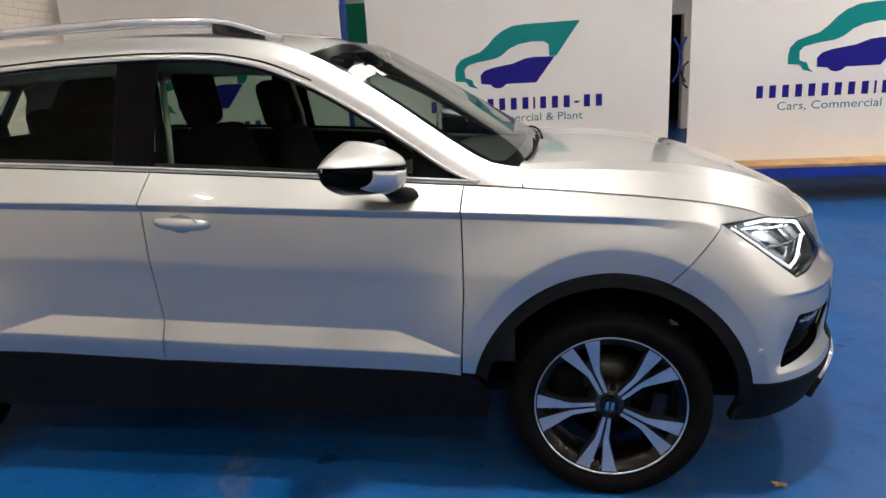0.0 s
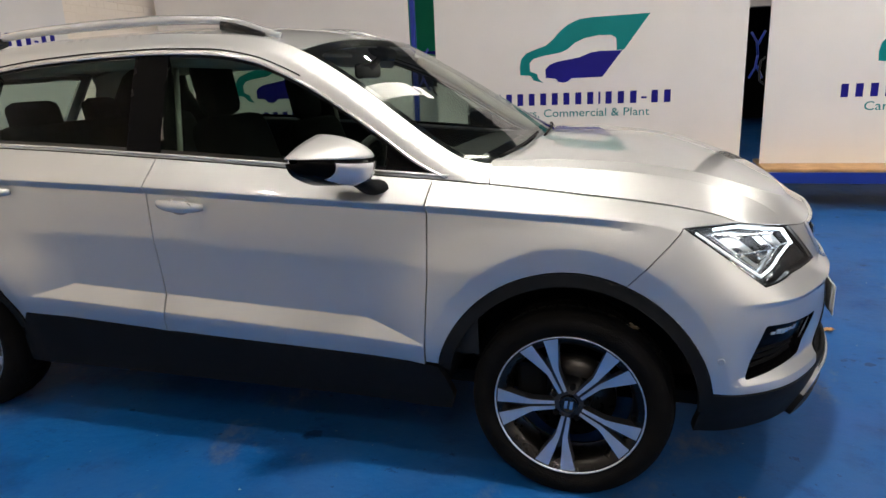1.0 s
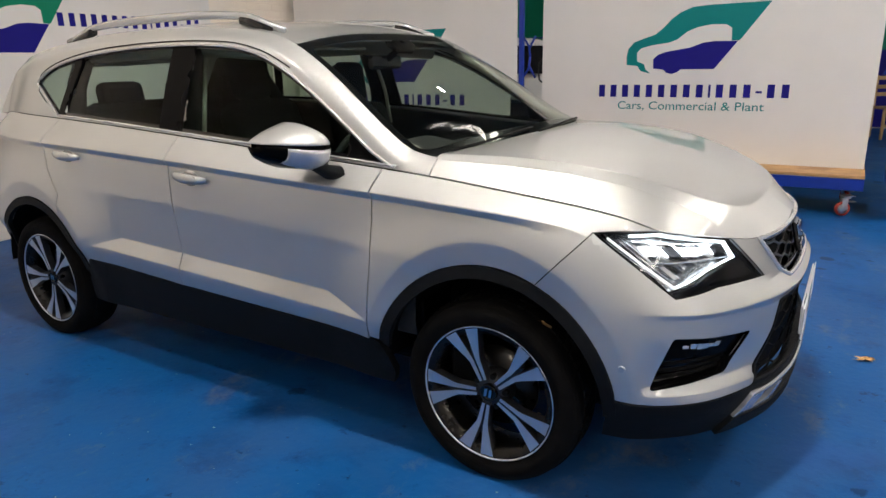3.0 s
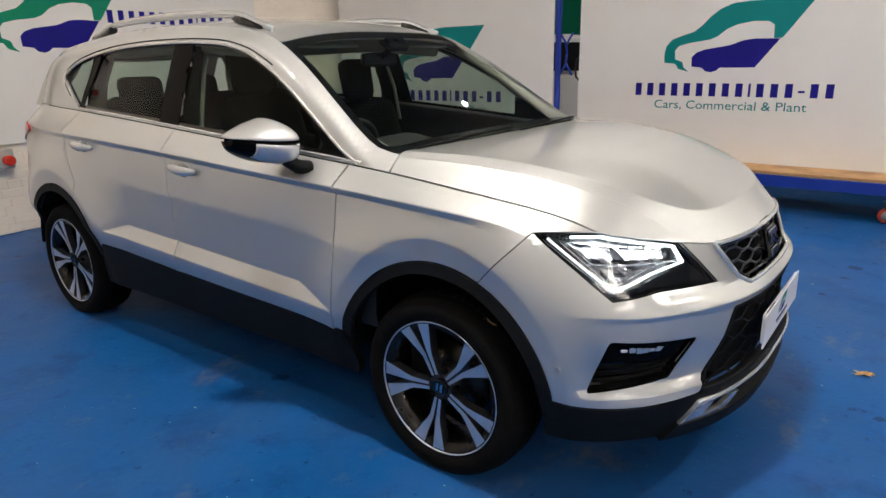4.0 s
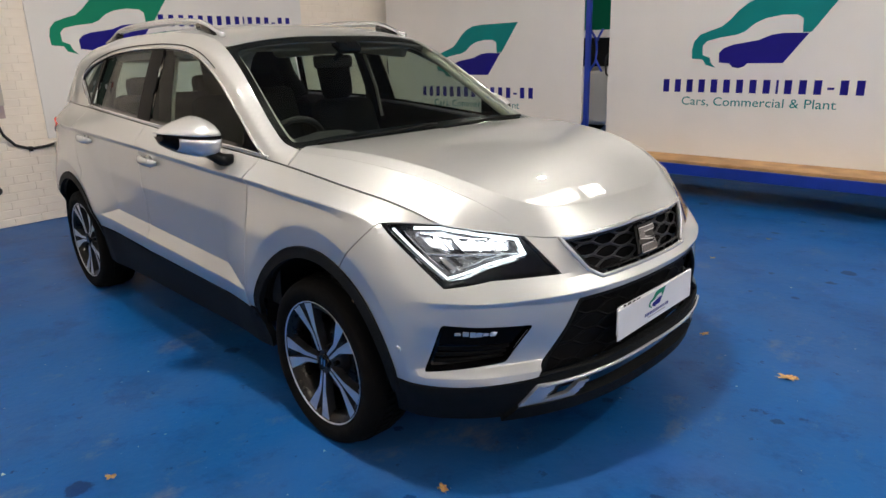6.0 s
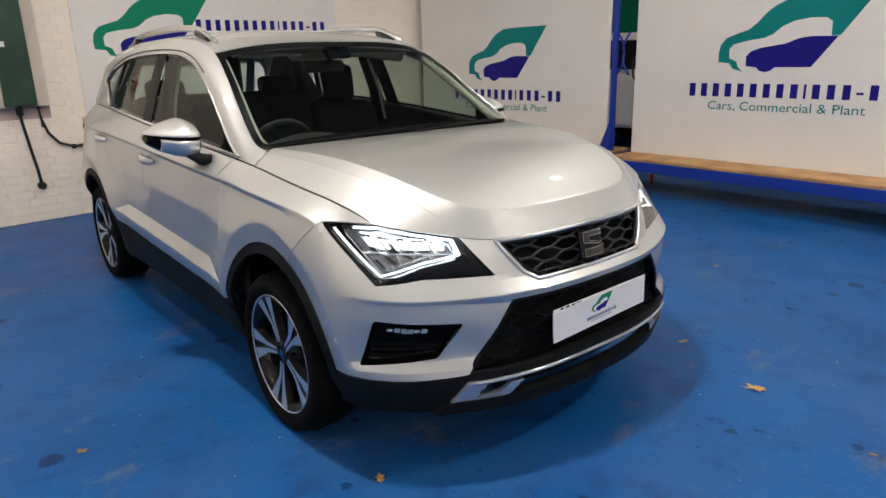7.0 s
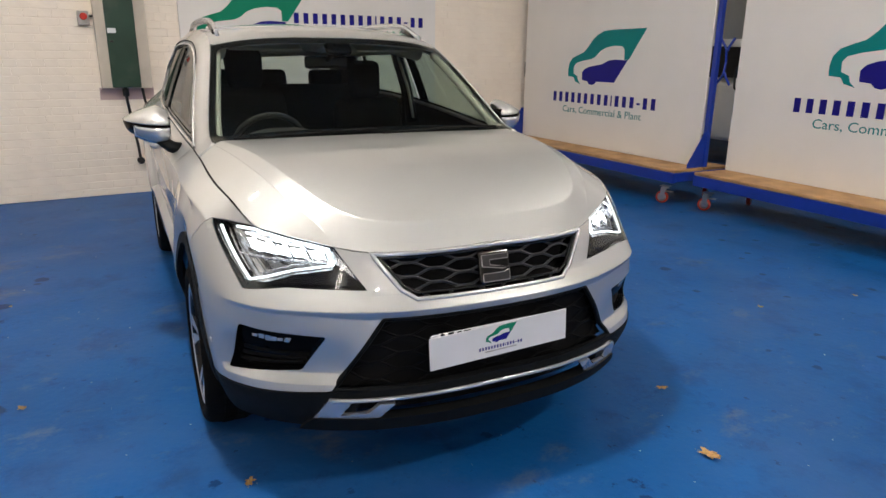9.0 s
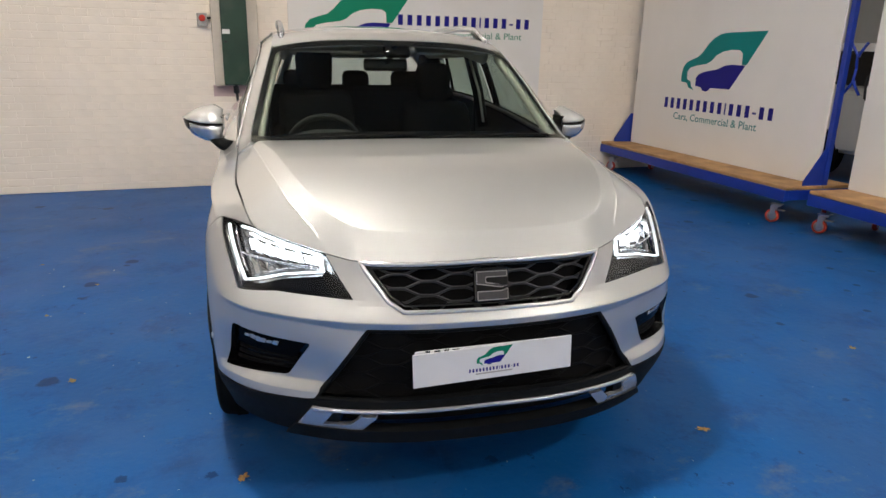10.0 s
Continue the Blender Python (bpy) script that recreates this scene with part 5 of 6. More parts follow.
def build_front(car, paint):
    """Bumper, grilles, badge, plate, chin and skid trim."""
    o = (1, 0, 0)
    kw = dict(step=0.015, gap=0.0012, depth=0.012, lines=SHARP)
    right = SEAM + [HL_OUT] + [((HL_BOT[0] + HL_OUT[0]) / 2 + 0.015, 0.795), HL_BOT, HL_KINK, HL_INB, HL_INT] + edge_pts(HL_INT[0], GR_TL[0], 5)[1:] + [mixp(GR_TL, GR_BL, 0.5), mixp(GR_TL, GR_BL, 0.85), mixp(GR_BL, (GR_BL[0] + 0.04, GR_BL[1] - 0.008), 0.8)]
    low = [LG_TL] + [LG_BL] + along(Z_BORDER, LG_BL[0], 0.413, 24)[1:] + arc(0, ARCH_R, 11.5, 67, 18)
    mid = [(S_FRONT, 0.682)]
    upper = right + mid + mirror_s(right)
    lower = mirror_s(low) + [(S_FRONT, 0.628)] + low
    fog = round_poly(FOG, 0.012)
    bumper = panel("front_bumper", upper + lower, skin, o, paint, car, "silver front bumper", holes=[fog, mirror_s(fog)], **kw)
    # upper grille
    side = [GR_TL, mixp(GR_TL, GR_BL, 0.5), mixp(GR_TL, GR_BL, 0.85), mixp(GR_BL, (GR_BL[0] + 0.04, GR_BL[1] - 0.008), 0.8)]
    top = edge_pts(GR_TL[0], 2 * S_FRONT - GR_TL[0], 24)
    top = [(s, float(Z_TOP(min(s, 2 * S_FRONT - s))) - 0.004) for s, _ in top]
    gpoly = side + [(S_FRONT, 0.684)] + mirror_s(side) + top[::-1][1:-1]
    grille = panel("grille", gpoly, deeper(0.055), o, DARK, car, "black grille with wavy mesh and chrome surround", step=0.02, depth=0.0)
    bar("grille_surround", loop3(gpoly, deeper(-0.002), 0.02), 0.0080, BRIGHT, grille, "chrome grille surround", closed=True, seg=8)
    inner = inset(resample(gpoly, 0.02), 0.014)
    bar("grille_inner_rim", loop3(inner, deeper(0.006), 0.02), 0.006, GLOSS_BLACK, grille, closed=True, seg=6)
    wavy_mesh(grille, gpoly, 0.018, 0.205, 0.0215, S_FRONT, 0.757, GRILLE_BAR, 0.0030)
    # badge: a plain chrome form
    bx = float(skin(S_FRONT, 0.757)[0])
    badge = part("badge", box((0.016, 0.116, 0.108), (bx + 0.004, 0, 0.757), 0.016, Matrix.Rotation(radians(-14), 4, "Y")), GLOSS_BLACK, car, "black and chrome badge on the grille")
    tilt = Matrix.Translation((bx + 0.0135, 0, 0.757)) @ Matrix.Rotation(radians(-14), 4, "Y") @ Matrix(((0, 0, 1, 0), (1, 0, 0, 0), (0, 1, 0, 0), (0, 0, 0, 1)))
    for q in ([(-0.052, 0.046), (0.050, 0.046), (0.050, 0.026), (-0.020, 0.026), (-0.020, 0.012), (0.05, -0.002), (0.03, -0.008), (-0.052, 0.006)], [(0.052, -0.046), (-0.050, -0.046), (-0.050, -0.016), (0.03, -0.016), (0.052, -0.008)]):
        part("badge_bar", prism(round_poly(q, 0.003), 0.006, tilt, 0.0012), CHROME, badge, "chrome-edged badge bar")
        part("badge_face", prism([tuple(p) for p in inset(resample(q, 0.004), 0.0032)], 0.0068, tilt), SMOKED, badge)
    # lower grille, set back
    lpoly = [LG_BL, LG_TL, (S_FRONT, 0.628)] + mirror_s([LG_BL, LG_TL]) + [(S_FRONT, 0.385)]
    lower_g = panel("lower_grille", lpoly, deeper(0.04), o, DARK, car, "black lower grille with wavy bars", step=0.03, depth=0.0)
    bar("lower_grille_rim", loop3(lpoly, deeper(0.006), 0.03), 0.010, CLADDING, lower_g, closed=True, seg=6)
    wavy_mesh(lower_g, lpoly, 0.026, 0.22, 0.028, S_FRONT, 0.52, DARK, 0.0028)
    # plate
    px = float(skin(S_FRONT, 0.53)[0])
    turn = Matrix(((0, 0, 1, 0), (1, 0, 0, 0), (0, 1, 0, 0), (0, 0, 0, 1)))   # x, y, z -> y, z, x
    old = Matrix.Translation((px + 0.004, 0.0, 0.527)) @ Matrix.Rotation(radians(1.2), 4, "X") @ turn
    backing = part("number_plate", prism(round_poly([(-0.255, -0.052), (0.26, -0.052), (0.26, 0.052), (-0.255, 0.052)], 0.008), 0.006, old, 0.001), PLATE_WHITE, car, "white plate with a printed emblem")
    pm = Matrix.Translation((px + 0.012, 0.0, 0.522)) @ Matrix.Rotation(radians(2.5), 4, "X") @ turn
    cover = part("plate_cover", prism([(-0.262, -0.056), (0.262, -0.056), (0.262, 0.056), (-0.262, 0.056)], 0.004, pm, 0.0008), PLATE_WHITE, backing, "white cover plate with a small printed emblem")
    for k, w in enumerate((0.014, 0.020, 0.016, 0.024)):
        part("plate_mark", box((0.002, w, 0.006), (px + 0.0105, -0.215 + 0.030 * k, 0.572), 0), GLOSS_BLACK, backing)
    sm = pm @ Matrix.Translation((0.0, -0.028, 0.0042))
    swoosh, saloon, blocks = logo_shapes()
    k = Matrix.Diagonal((0.092, 0.092, 1, 1))
    part("emblem_swoosh", prism(swoosh, 0.0008, sm @ k), GREEN, backing)
    part("emblem_car", prism(saloon, 0.0008, sm @ k), NAVY, backing)
    part("emblem_bars", joined(*[prism(b, 0.0008, sm @ k) for b in blocks]), NAVY, backing)
    part("emblem_line", prism([(-0.062, -0.0095), (0.060, -0.0095), (0.060, -0.0055), (-0.062, -0.0055)], 0.0008, sm), GREY_PLASTIC, backing)
    # chin
    lo = along(Z_BORDER, 0.413, S_FRONT, 50, -0.003)
    bot = along(Z_BOTTOM, S_FRONT, 0.395, 50)
    chin = lo + mirror_s(lo)[1:] + mirror_s(bot) + bot[1:]
    slot_r = [(near(0.80, 0.48), 0.352), (S_FRONT, 0.348), (S_FRONT, 0.285), (near(0.79, 0.50), 0.285)]
    slot = slot_r[:2] + mirror_s([slot_r[3], slot_r[0]])[0:0] + [(2 * S_FRONT - slot_r[0][0], 0.352), (2 * S_FRONT - slot_r[3][0], 0.285)] + [slot_r[2], slot_r[3]]
    ch = panel("front_chin", chin, deeper(-0.003), o, CLADDING, car, "black plastic front chin", step=0.02, depth=0.03, holes=[slot])
    panel("chin_slot", slot, deeper(0.06), o, DARK, ch, step=0.04, depth=0.0)
    panel("chin_lip", along(Z_BOTTOM, near(0.74, 0.62), 2 * S_FRONT - near(0.74, 0.62), 30, 0.045) + [(s, 0.244) for s in np.linspace(2 * S_FRONT - near(0.70, 0.66), near(0.70, 0.66), 30)], deeper(-0.022), o, CLADDING, ch, step=0.02, depth=0.03)
    # bright skid trim
    a, b = near(0.767, 0.556), near(0.79, 0.50)
    line = [(s, 0.366) for s in np.linspace(a, 2 * S_FRONT - a, 60)]
    bar("skid_line", loop_open(line, -0.010), 0.0075, SATIN, ch, "satin silver skid trim", seg=8)
    for flip in (False, True):
        q = [(a - 0.005, 0.372), (a + 0.07, 0.368), (a + 0.035, 0.318), (a + 0.015, 0.298), (a - 0.03, 0.272), (a - 0.08, 0.278)]
        q2 = [(a - 0.022, 0.276), (a + 0.15, 0.288), (a + 0.205, 0.346), (a + 0.155, 0.349), (a + 0.115, 0.313), (a + 0.02, 0.306)]
        for p in (q, q2):
            panel("skid_corner", mirror_s(p) if flip else p, deeper(-0.016), o, SATIN, ch, "satin silver skid corner", step=0.012, depth=0.015)


def loop_open(pts, ex):
    p = np.array(pts)
    return list(np.stack(skin(p[:, 0], p[:, 1], ex), 1))


def wavy_mesh(parent, poly, ex, pitch, rise, s0, z0, material, thick):
    """Rows of bars that weave up and down and meet in a honeycomb."""
    p = np.array(poly)
    for row in range(-9, 10):
        base = z0 + row * rise
        for flip in (1,):
            ss = np.arange(p[:, 0].min(), p[:, 0].max(), 0.009)
            ph = np.pi * (row % 2)
            w = np.cos(2 * np.pi * (ss - s0) / pitch + ph)
            zz = base + rise * 0.47 * np.clip(1.3 * w, -1, 1)
            ok = inside(ss, zz, poly)
            run = []
            for s, z, k in zip(ss, zz, ok):
                if k:
                    run.append((s, z))
                if (not k or s >= ss[-1]) and len(run) > 3:
                    bar("grille_bar", loop_open(run, ex), thick, material, parent, seg=5, flat=1.6)
                if not k:
                    run = []


def build_car():
    car = empty("parked_car", pose(0, 0, 0), "silver five-door utility car with lit headlights on a blue floor", "car")
    for left in (False, True):
        build_side(car, left, SILVER)
        build_mirror(car, left)
        for ax in AXLES:
            build_wheel(car, ax, left)
    build_front(car, SILVER)
    # bonnet
    xs = np.linspace(NOSE_X - 0.006, -0.262, 70)
    right = [(x, -max(float(EDGE_Y(x)) - 0.0022, 0.004)) for x in xs]
    rear = [(-0.2655 - 0.022 * smooth(0.775, 0.72, abs(y)) + 0.0645 * (1 - (y / 0.78)**2), y) for y in np.linspace(-0.775, 0.775, 30)]
    left = [(x, -y) for x, y in reversed(right)]
    panel("bonnet", right + rear[1:-1] + left, bonnet_skin, (0, 0, 1), SILVER, car, "silver bonnet with raised centre", lines=bonnet_lines(), sharp=5, step=0.0105, depth=0.012)
    # added dark box that stops the floor showing through the intake and slot
    part("bumper_beam", box((0.20, 1.16, 0.40), (0.56, 0, 0.46), 0.02), DARK, car)
    part("cowl", joined(box((0.14, 1.30, 0.02), (-0.28, 0, 1.035), 0.004)), DARK, car)
    # roof
    head = [(-0.985 + 0.06 * (1 - (y / 0.62)**2), y) for y in np.linspace(-0.598, 0.598, 24)]
    tail = [(-3.10 - 0.12 * (1 - (y / 0.5)**2), y) for y in np.linspace(0.5, -0.5, 12)]
    xr = np.linspace(-1.0, -3.08, 40)
    rs = [(x, float(GUT_Y(x)) - 0.001) for x in xr]
    panel("roof", head + rs + tail + [(x, -y) for x, y in reversed(rs)], roof_skin, (0, 0, 1), SILVER, car, "silver roof", step=0.03, depth=0.02)
    hl = [(-1.05, -0.56), (-1.05, 0.56), (-3.0, 0.45), (-3.0, -0.45)]
    panel("headliner", hl, lambda x, y: (x, y, roof_skin(x, y)[2] - 0.035), (0, 0, -1), TRIM_LIGHT, car, step=0.08, depth=0.0)
    # windscreen with its dark border
    full = [(-1, 0), (1, 0), (1, 1), (-1, 1)]
    clear = [(-0.962, 0.075), (0.962, 0.075), (0.958, 0.93), (-0.958, 0.93)]
    part("windscreen", mesh_of(*sheet(full, screen, (1, 0, 0.5), step=0.06, depth=0.0), GLASS), GLASS, car, "tinted windscreen with a dark border")
    border = sheet(resample(full, 0.05), lambda u, v: tuple(a + b for a, b in zip(screen(u, v), (-0.003, 0, -0.004))), (1, 0, 0.5), step=0.05, depth=0.0, holes=[round_poly(clear, 0.06)])
    part("windscreen_border", mesh_of(*border, GLOSS_BLACK), GLOSS_BLACK, car)
    for y0, y1 in ((-0.62, -0.02), (0.0, 0.60)):
        pts = [tuple(float(c) for c in screen(np.array(y / 0.70), np.array(0.012 + 0.035 * abs(t))))for t, y in zip(np.linspace(0, 1, 12), np.linspace(y0, y1, 12))]
        bar("wiper", [(x + 0.012, y, z + 0.004) for x, y, z in pts], 0.0055, DARK, car, "black windscreen wiper", seg=6)
    # rear: tailgate, glass, bumper
    s_end = near(-3.43, 0.55)

    def rear_skin(y, z):
        s = np.interp(np.abs(y), PY[:60], PS[:60])
        x, _, _ = skin(s, np.minimum(z, Z_TOP(s)))
        return x + 0.35 * np.maximum(z - Z_TOP(s), 0) + 0.0, y, z
    panel("tailgate", [(-0.56, 0.53), (0.56, 0.53), (0.60, 1.05), (0.56, 1.09), (-0.56, 1.09), (-0.60, 1.05)], rear_skin, (-1, 0, 0), SILVER, car, "silver tailgate", step=0.04, depth=0.02)
    panel("rear_bumper", [(-0.56, 0.30), (0.56, 0.30), (0.56, 0.525), (-0.56, 0.525)], rear_skin, (-1, 0, 0), CLADDING, car, "black lower rear bumper", step=0.05, depth=0.02)

    def rear_screen(u, v):
        k = 1 - np.abs(u)**2.5
        return -3.39 + 0.37 * v - 0.05 * k, u * (0.61 - 0.12 * v), 1.09 + 0.35 * v + 0.03 * k * v
    part("rear_window", mesh_of(*sheet([(-0.88, 0.06), (0.88, 0.06), (0.88, 0.92), (-0.88, 0.92)], rear_screen, (-1, 0, 0.3), step=0.06, depth=0.0), GLASS), GLASS, car, "tinted rear window")
    part("rear_window_frame", mesh_of(*sheet([(-1.0, -0.02), (1.0, -0.02), (1.0, 1.0), (-1.0, 1.0)], rear_screen, (-1, 0, 0.3), step=0.06, depth=0.02, holes=[[(-0.88, 0.06), (0.88, 0.06), (0.88, 0.92), (-0.88, 0.92)]]), SILVER), SILVER, car)
    part("roof_spoiler", box((0.16, 1.00, 0.032), (-3.09, 0, 1.462), 0.014, Matrix.Rotation(radians(-10), 4, "Y")), SILVER, car, "silver roof spoiler")
    # floor of the car and cabin
    part("underbody", box((3.9, 1.30, 0.06), (-1.35, 0, 0.27), 0.02), DARK, car)
    part("cabin_floor", box((2.7, 1.5, 0.04), (-1.7, 0, 0.42), 0.01), DARK, car)
    part("engine_bay", box((0.90, 1.0, 0.35), (0.16, 0, 0.52), 0.05), DARK, car)
    part("front_bulkhead", box((0.03, 1.45, 0.62), (-0.36, 0, 0.72), 0.005), DARK, car)
    # dashboard
    dv, df = [], []
    ny = 25
    prof = [(-0.30, 1.045), (-0.42, 1.052), (-0.58, 1.045), (-0.70, 1.01), (-0.76, 0.93), (-0.74, 0.80), (-0.62, 0.60)]
    for j in range(ny):
        y = -0.74 + 1.48 * j / (ny - 1)
        hood_up = 0.045 * math.exp(-((y + 0.37) / 0.17)**4)
        for i, (x, z) in enumerate(prof):
            dv.append((x - (0.03 * math.exp(-((y + 0.37) / 0.2)**4) if i in (3, 4) else 0), y, z + (hood_up if i in (2, 3) else 0)))
    k = len(prof)
    df = [(j * k + i, (j + 1) * k + i, (j + 1) * k + i + 1, j * k + i + 1) for j in range(ny - 1) for i in range(k - 1)]
    dash = part("dashboard", mesh_of(dv, df, DASH), DASH, car, "dark dashboard with instrument hood")
    part("touch_screen", box((0.02, 0.22, 0.13), (-0.765, 0.0, 0.95), 0.006), GLOSS_BLACK, dash)
    # steering wheel on the right
    hub = Matrix.Translation((-0.90, -0.37, 0.96)) @ Matrix.Rotation(radians(-66), 4, "Y")
    ring = [hub @ Vector((0.185 * math.cos(a), 0.185 * math.sin(a), 0)) for a in np.linspace(0, 2 * math.pi, 40, endpoint=False)]
    sw = bar("steering_wheel", ring, 0.015, DASH, car, "black steering wheel", closed=True, seg=8)
    part("steering_wheel_hub", box((0.13, 0.15, 0.05), (0, 0, 0), 0.02, None), DASH, sw).matrix_local = hub
    for a in (90, 270, 180):
        part("steering_wheel_spoke", box((0.13, 0.035, 0.02), (0.12, 0, 0), 0.006), SATIN, sw).matrix_local = hub @ Matrix.Rotation(radians(a), 4, "Z")
    bar("steering_column", [(-0.88, -0.37, 0.95), (-0.66, -0.37, 0.86)], 0.05, DASH, car)
    # seats
    for y in (-0.37, 0.37):
        place = Matrix.Translation((-1.135, y, -0.035 if y < 0 else -0.10))
        c, b = seat_mesh(0.50, 0.655, 0.60, 0.42)
        seat = part("front_seat", joined(c, b), FABRIC, car, "charcoal fabric front seat")
        seat.matrix_local = place
        for f in seat.data.polygons:
            f.use_smooth = True
        for s in (-1, 1):
            part("seat_bolster", box((0.13, 0.07, 0.40), (-0.235, s * 0.225, 0.86), 0.03, Matrix.Rotation(radians(-16), 4, "Y")), FABRIC, seat)
        head = box((0.10, 0.22, 0.235), (0, 0, 0), 0.045)
        for v in head.verts:
            v.co.y *= 1 - 0.16 * max(0.0, -v.co.z / 0.235 + 0.1)
        bmesh.ops.transform(head, verts=head.verts, matrix=Matrix.Translation((-0.40, 0, 1.375)) @ Matrix.Rotation(radians(-10), 4, "Y"))
        for f in head.faces:
            f.smooth = True
        part("headrest", head, FABRIC, seat)
        for s in (-0.05, 0.05):
            part("headrest_post", cylinder(0.006, 0.12, "z", (-0.385, s, 1.29), 8), CHROME, seat)
    c, b = seat_mesh(1.30, 0.565, 0.62, 0.04)
    bench = part("rear_seat", joined(c, b), FABRIC, car, "charcoal fabric rear bench seat")
    bench.matrix_local = Matrix.Translation((-2.14, 0, 0.015))
    for y in (-0.40, 0.0, 0.40):
        part("headrest", box((0.09, 0.26 if y else 0.20, 0.15), (-0.37, y, 1.225), 0.04, Matrix.Rotation(radians(-10), 4, "Y")), FABRIC, bench)
    # mirror and sensor pod at the head of the windscreen
    im = part("interior_mirror", box((0.035, 0.235, 0.065), (-0.985, -0.03, 1.385), 0.018), GLOSS_BLACK, car, "black rear-view mirror")
    bar("mirror_stalk", [(-0.985, -0.03, 1.39), (-0.93, 0.0, 1.44), (-0.90, 0.0, 1.475)], 0.014, DARK, im)
    part("sensor_pod", box((0.10, 0.14, 0.05), (-0.93, 0.02, 1.462), 0.02, Matrix.Rotation(radians(32), 4, "Y")), GLOSS_BLACK, im)
    for y in (-0.34, 0.34):
        part("sun_visor", box((0.13, 0.38, 0.015), (-1.06, y, 1.468), 0.006, Matrix.Rotation(radians(20), 4, "Y")), TRIM_LIGHT, car)
    # seat belts
    for sg in (-1, 1):
        bar("seat_belt", [(-1.60, sg * 0.66, 1.33), (-1.585, sg * 0.665, 1.0), (-1.57, sg * 0.66, 0.6)], 0.022, DARK, car, seg=6, flat=0.12, up=(0, 1, 0))
    return car


build_car()


# ---- the setting ----
ROOM = 6.0   # degrees by which the room is turned from the car
ROT = Matrix.Rotation(radians(ROOM), 4, "Z")


def structure(name, data, material, label, category):
    return tagged(part(name, data, material, None), label, category, kind="structure")


# floor: one sheet with slight unevenness
fv, ff = [], []
nx, ny = 60, 60
for i in range(nx + 1):
    for j in range(ny + 1):
        x, y = -16 + 32 * i / nx, -14 + 32 * j / ny
        fv.append((x, y, -0.0015 + 0.0015 * noise.noise(Vector((x * 0.7, y * 0.7, 0)))))
for i in range(nx):
    for j in range(ny):
        a = i * (ny + 1) + j
        ff.append((a, a + ny + 1, a + ny + 2, a + 1))
structure("floor", mesh_of(fv, ff, FLOOR), FLOOR, "glossy blue painted concrete floor with scuffs and stains", "floor")

# brick wall behind the car, in the room's own turn
WALL = Matrix.Translation((-5.09, 0, 0)) @ ROT     # local y runs along the wall, local x out of it
Y0, Y1 = -8.0, 5.6
backing = structure("wall_west", box((0.2, Y1 - Y0, CEILING), (-0.1008, (Y0 + Y1) / 2, CEILING / 2), 0, None), MORTAR, "white painted brick wall with uneven courses", "wall")
backing.matrix_world = WALL
north = joined(box((14.0, 0.2, CEILING), (-3.97, 12.1, CEILING / 2), 0), box((11.1, 0.2, CEILING), (9.45, 12.1, CEILING / 2), 0), box((0.87, 0.2, CEILING - 2.36), (3.465, 12.1, (CEILING + 2.36) / 2), 0))
structure("wall_north", north, PLASTER, "white painted far wall with a dark doorway", "wall").matrix_world = ROT
# near-black sheet: the shade of the unlit room is put into its colour
structure("wall_back_room", box((4.0, 0.1, CEILING), (3.5, 14.6, CEILING / 2), 0), DARK, "near-black sheet standing in for the unlit room beyond the doorway", "wall").matrix_world = ROT
structure("wall_south", box((26, 0.2, CEILING), (2, -6.4, CEILING / 2), 0), PLASTER, "white painted wall", "wall").matrix_world = ROT
structure("wall_east", box((0.2, 24, CEILING), (12.0, 2, CEILING / 2), 0), PLASTER, "white painted wall", "wall").matrix_world = ROT
structure("wall_west_far", box((0.2, 6.4, CEILING), (-6.6, 8.6, CEILING / 2), 0), PLASTER, "white painted wall", "wall").matrix_world = ROT
structure("ceiling", box((30, 26, 0.1), (2, 2, CEILING + 0.05), 0), CEIL, "grey roof sheeting", "ceiling").matrix_world = ROT


def lamp(x, y, sx, sy, turn=ROOM):
    l = empty("ceiling_light", pose(x, y, CEILING - 0.06, 0, 0, turn), "white ceiling light with a bright diffuser", "lamp", "ceiling lights")
    part("lamp_body", box((sx + 0.06, sy + 0.06, 0.05), (0, 0, 0.03), 0.006), STEEL, l)
    part("diffuser", box((sx, sy, 0.02), (0, 0, -0.004), 0.004), LAMP_MAT, l, "glowing lamp diffuser")
    n = int(sy / 0.14)
    for k in range(1, n):
        part("rib", box((sx, 0.008 if k % 4 else 0.022, 0.006), (0, -sy / 2 + k * sy / n, -0.017), 0.001), STEEL, l)


for lx, ly, sx, sy in ((-0.5, 3.8, 0.34, 3.1), (-0.65, 5.9, 0.34, 0.6), (6.0, -3.4, 0.35, 2.9), (6.3, 2.6, 0.35, 2.9)):
    lamp(lx, ly, sx, sy)


def floodlight(x, y, size=0.50):
    l = empty("flood_light", pose(x, y, CEILING - 0.12), "unseen square overhead floodlight set to match the light", "lamp", "ceiling lights")
    part("lamp_body", joined(box((size + 0.06, size + 0.06, 0.08), (0, 0, 0.05), 0.01), cylinder(0.02, 0.06, "z", (0, 0, 0.10))), STEEL, l)
    part("diffuser", box((size, size, 0.02), (0, 0, 0), 0.004), FLOOD_MAT, l, "glowing lamp lens")


floodlight(0.14, -1.14, 0.262)
floodlight(-1.3, -0.70, 0.09)
floodlight(2.3, -2.5, 0.09)
# unseen fill lamp, added far ahead to brighten the bumper
floodlight(10.4, -2.5, 0.35)
floodlight(-1.6, 5.1, 0.11)
# unseen fill lamp, added on the south side for the doors and near floor
floodlight(0.4, -5.9, 0.15)
floodlight(4.0, 3.2, 0.28)
# unseen fill lamp, added to brighten the brick wall
floodlight(-3.2, -2.6, 0.114)


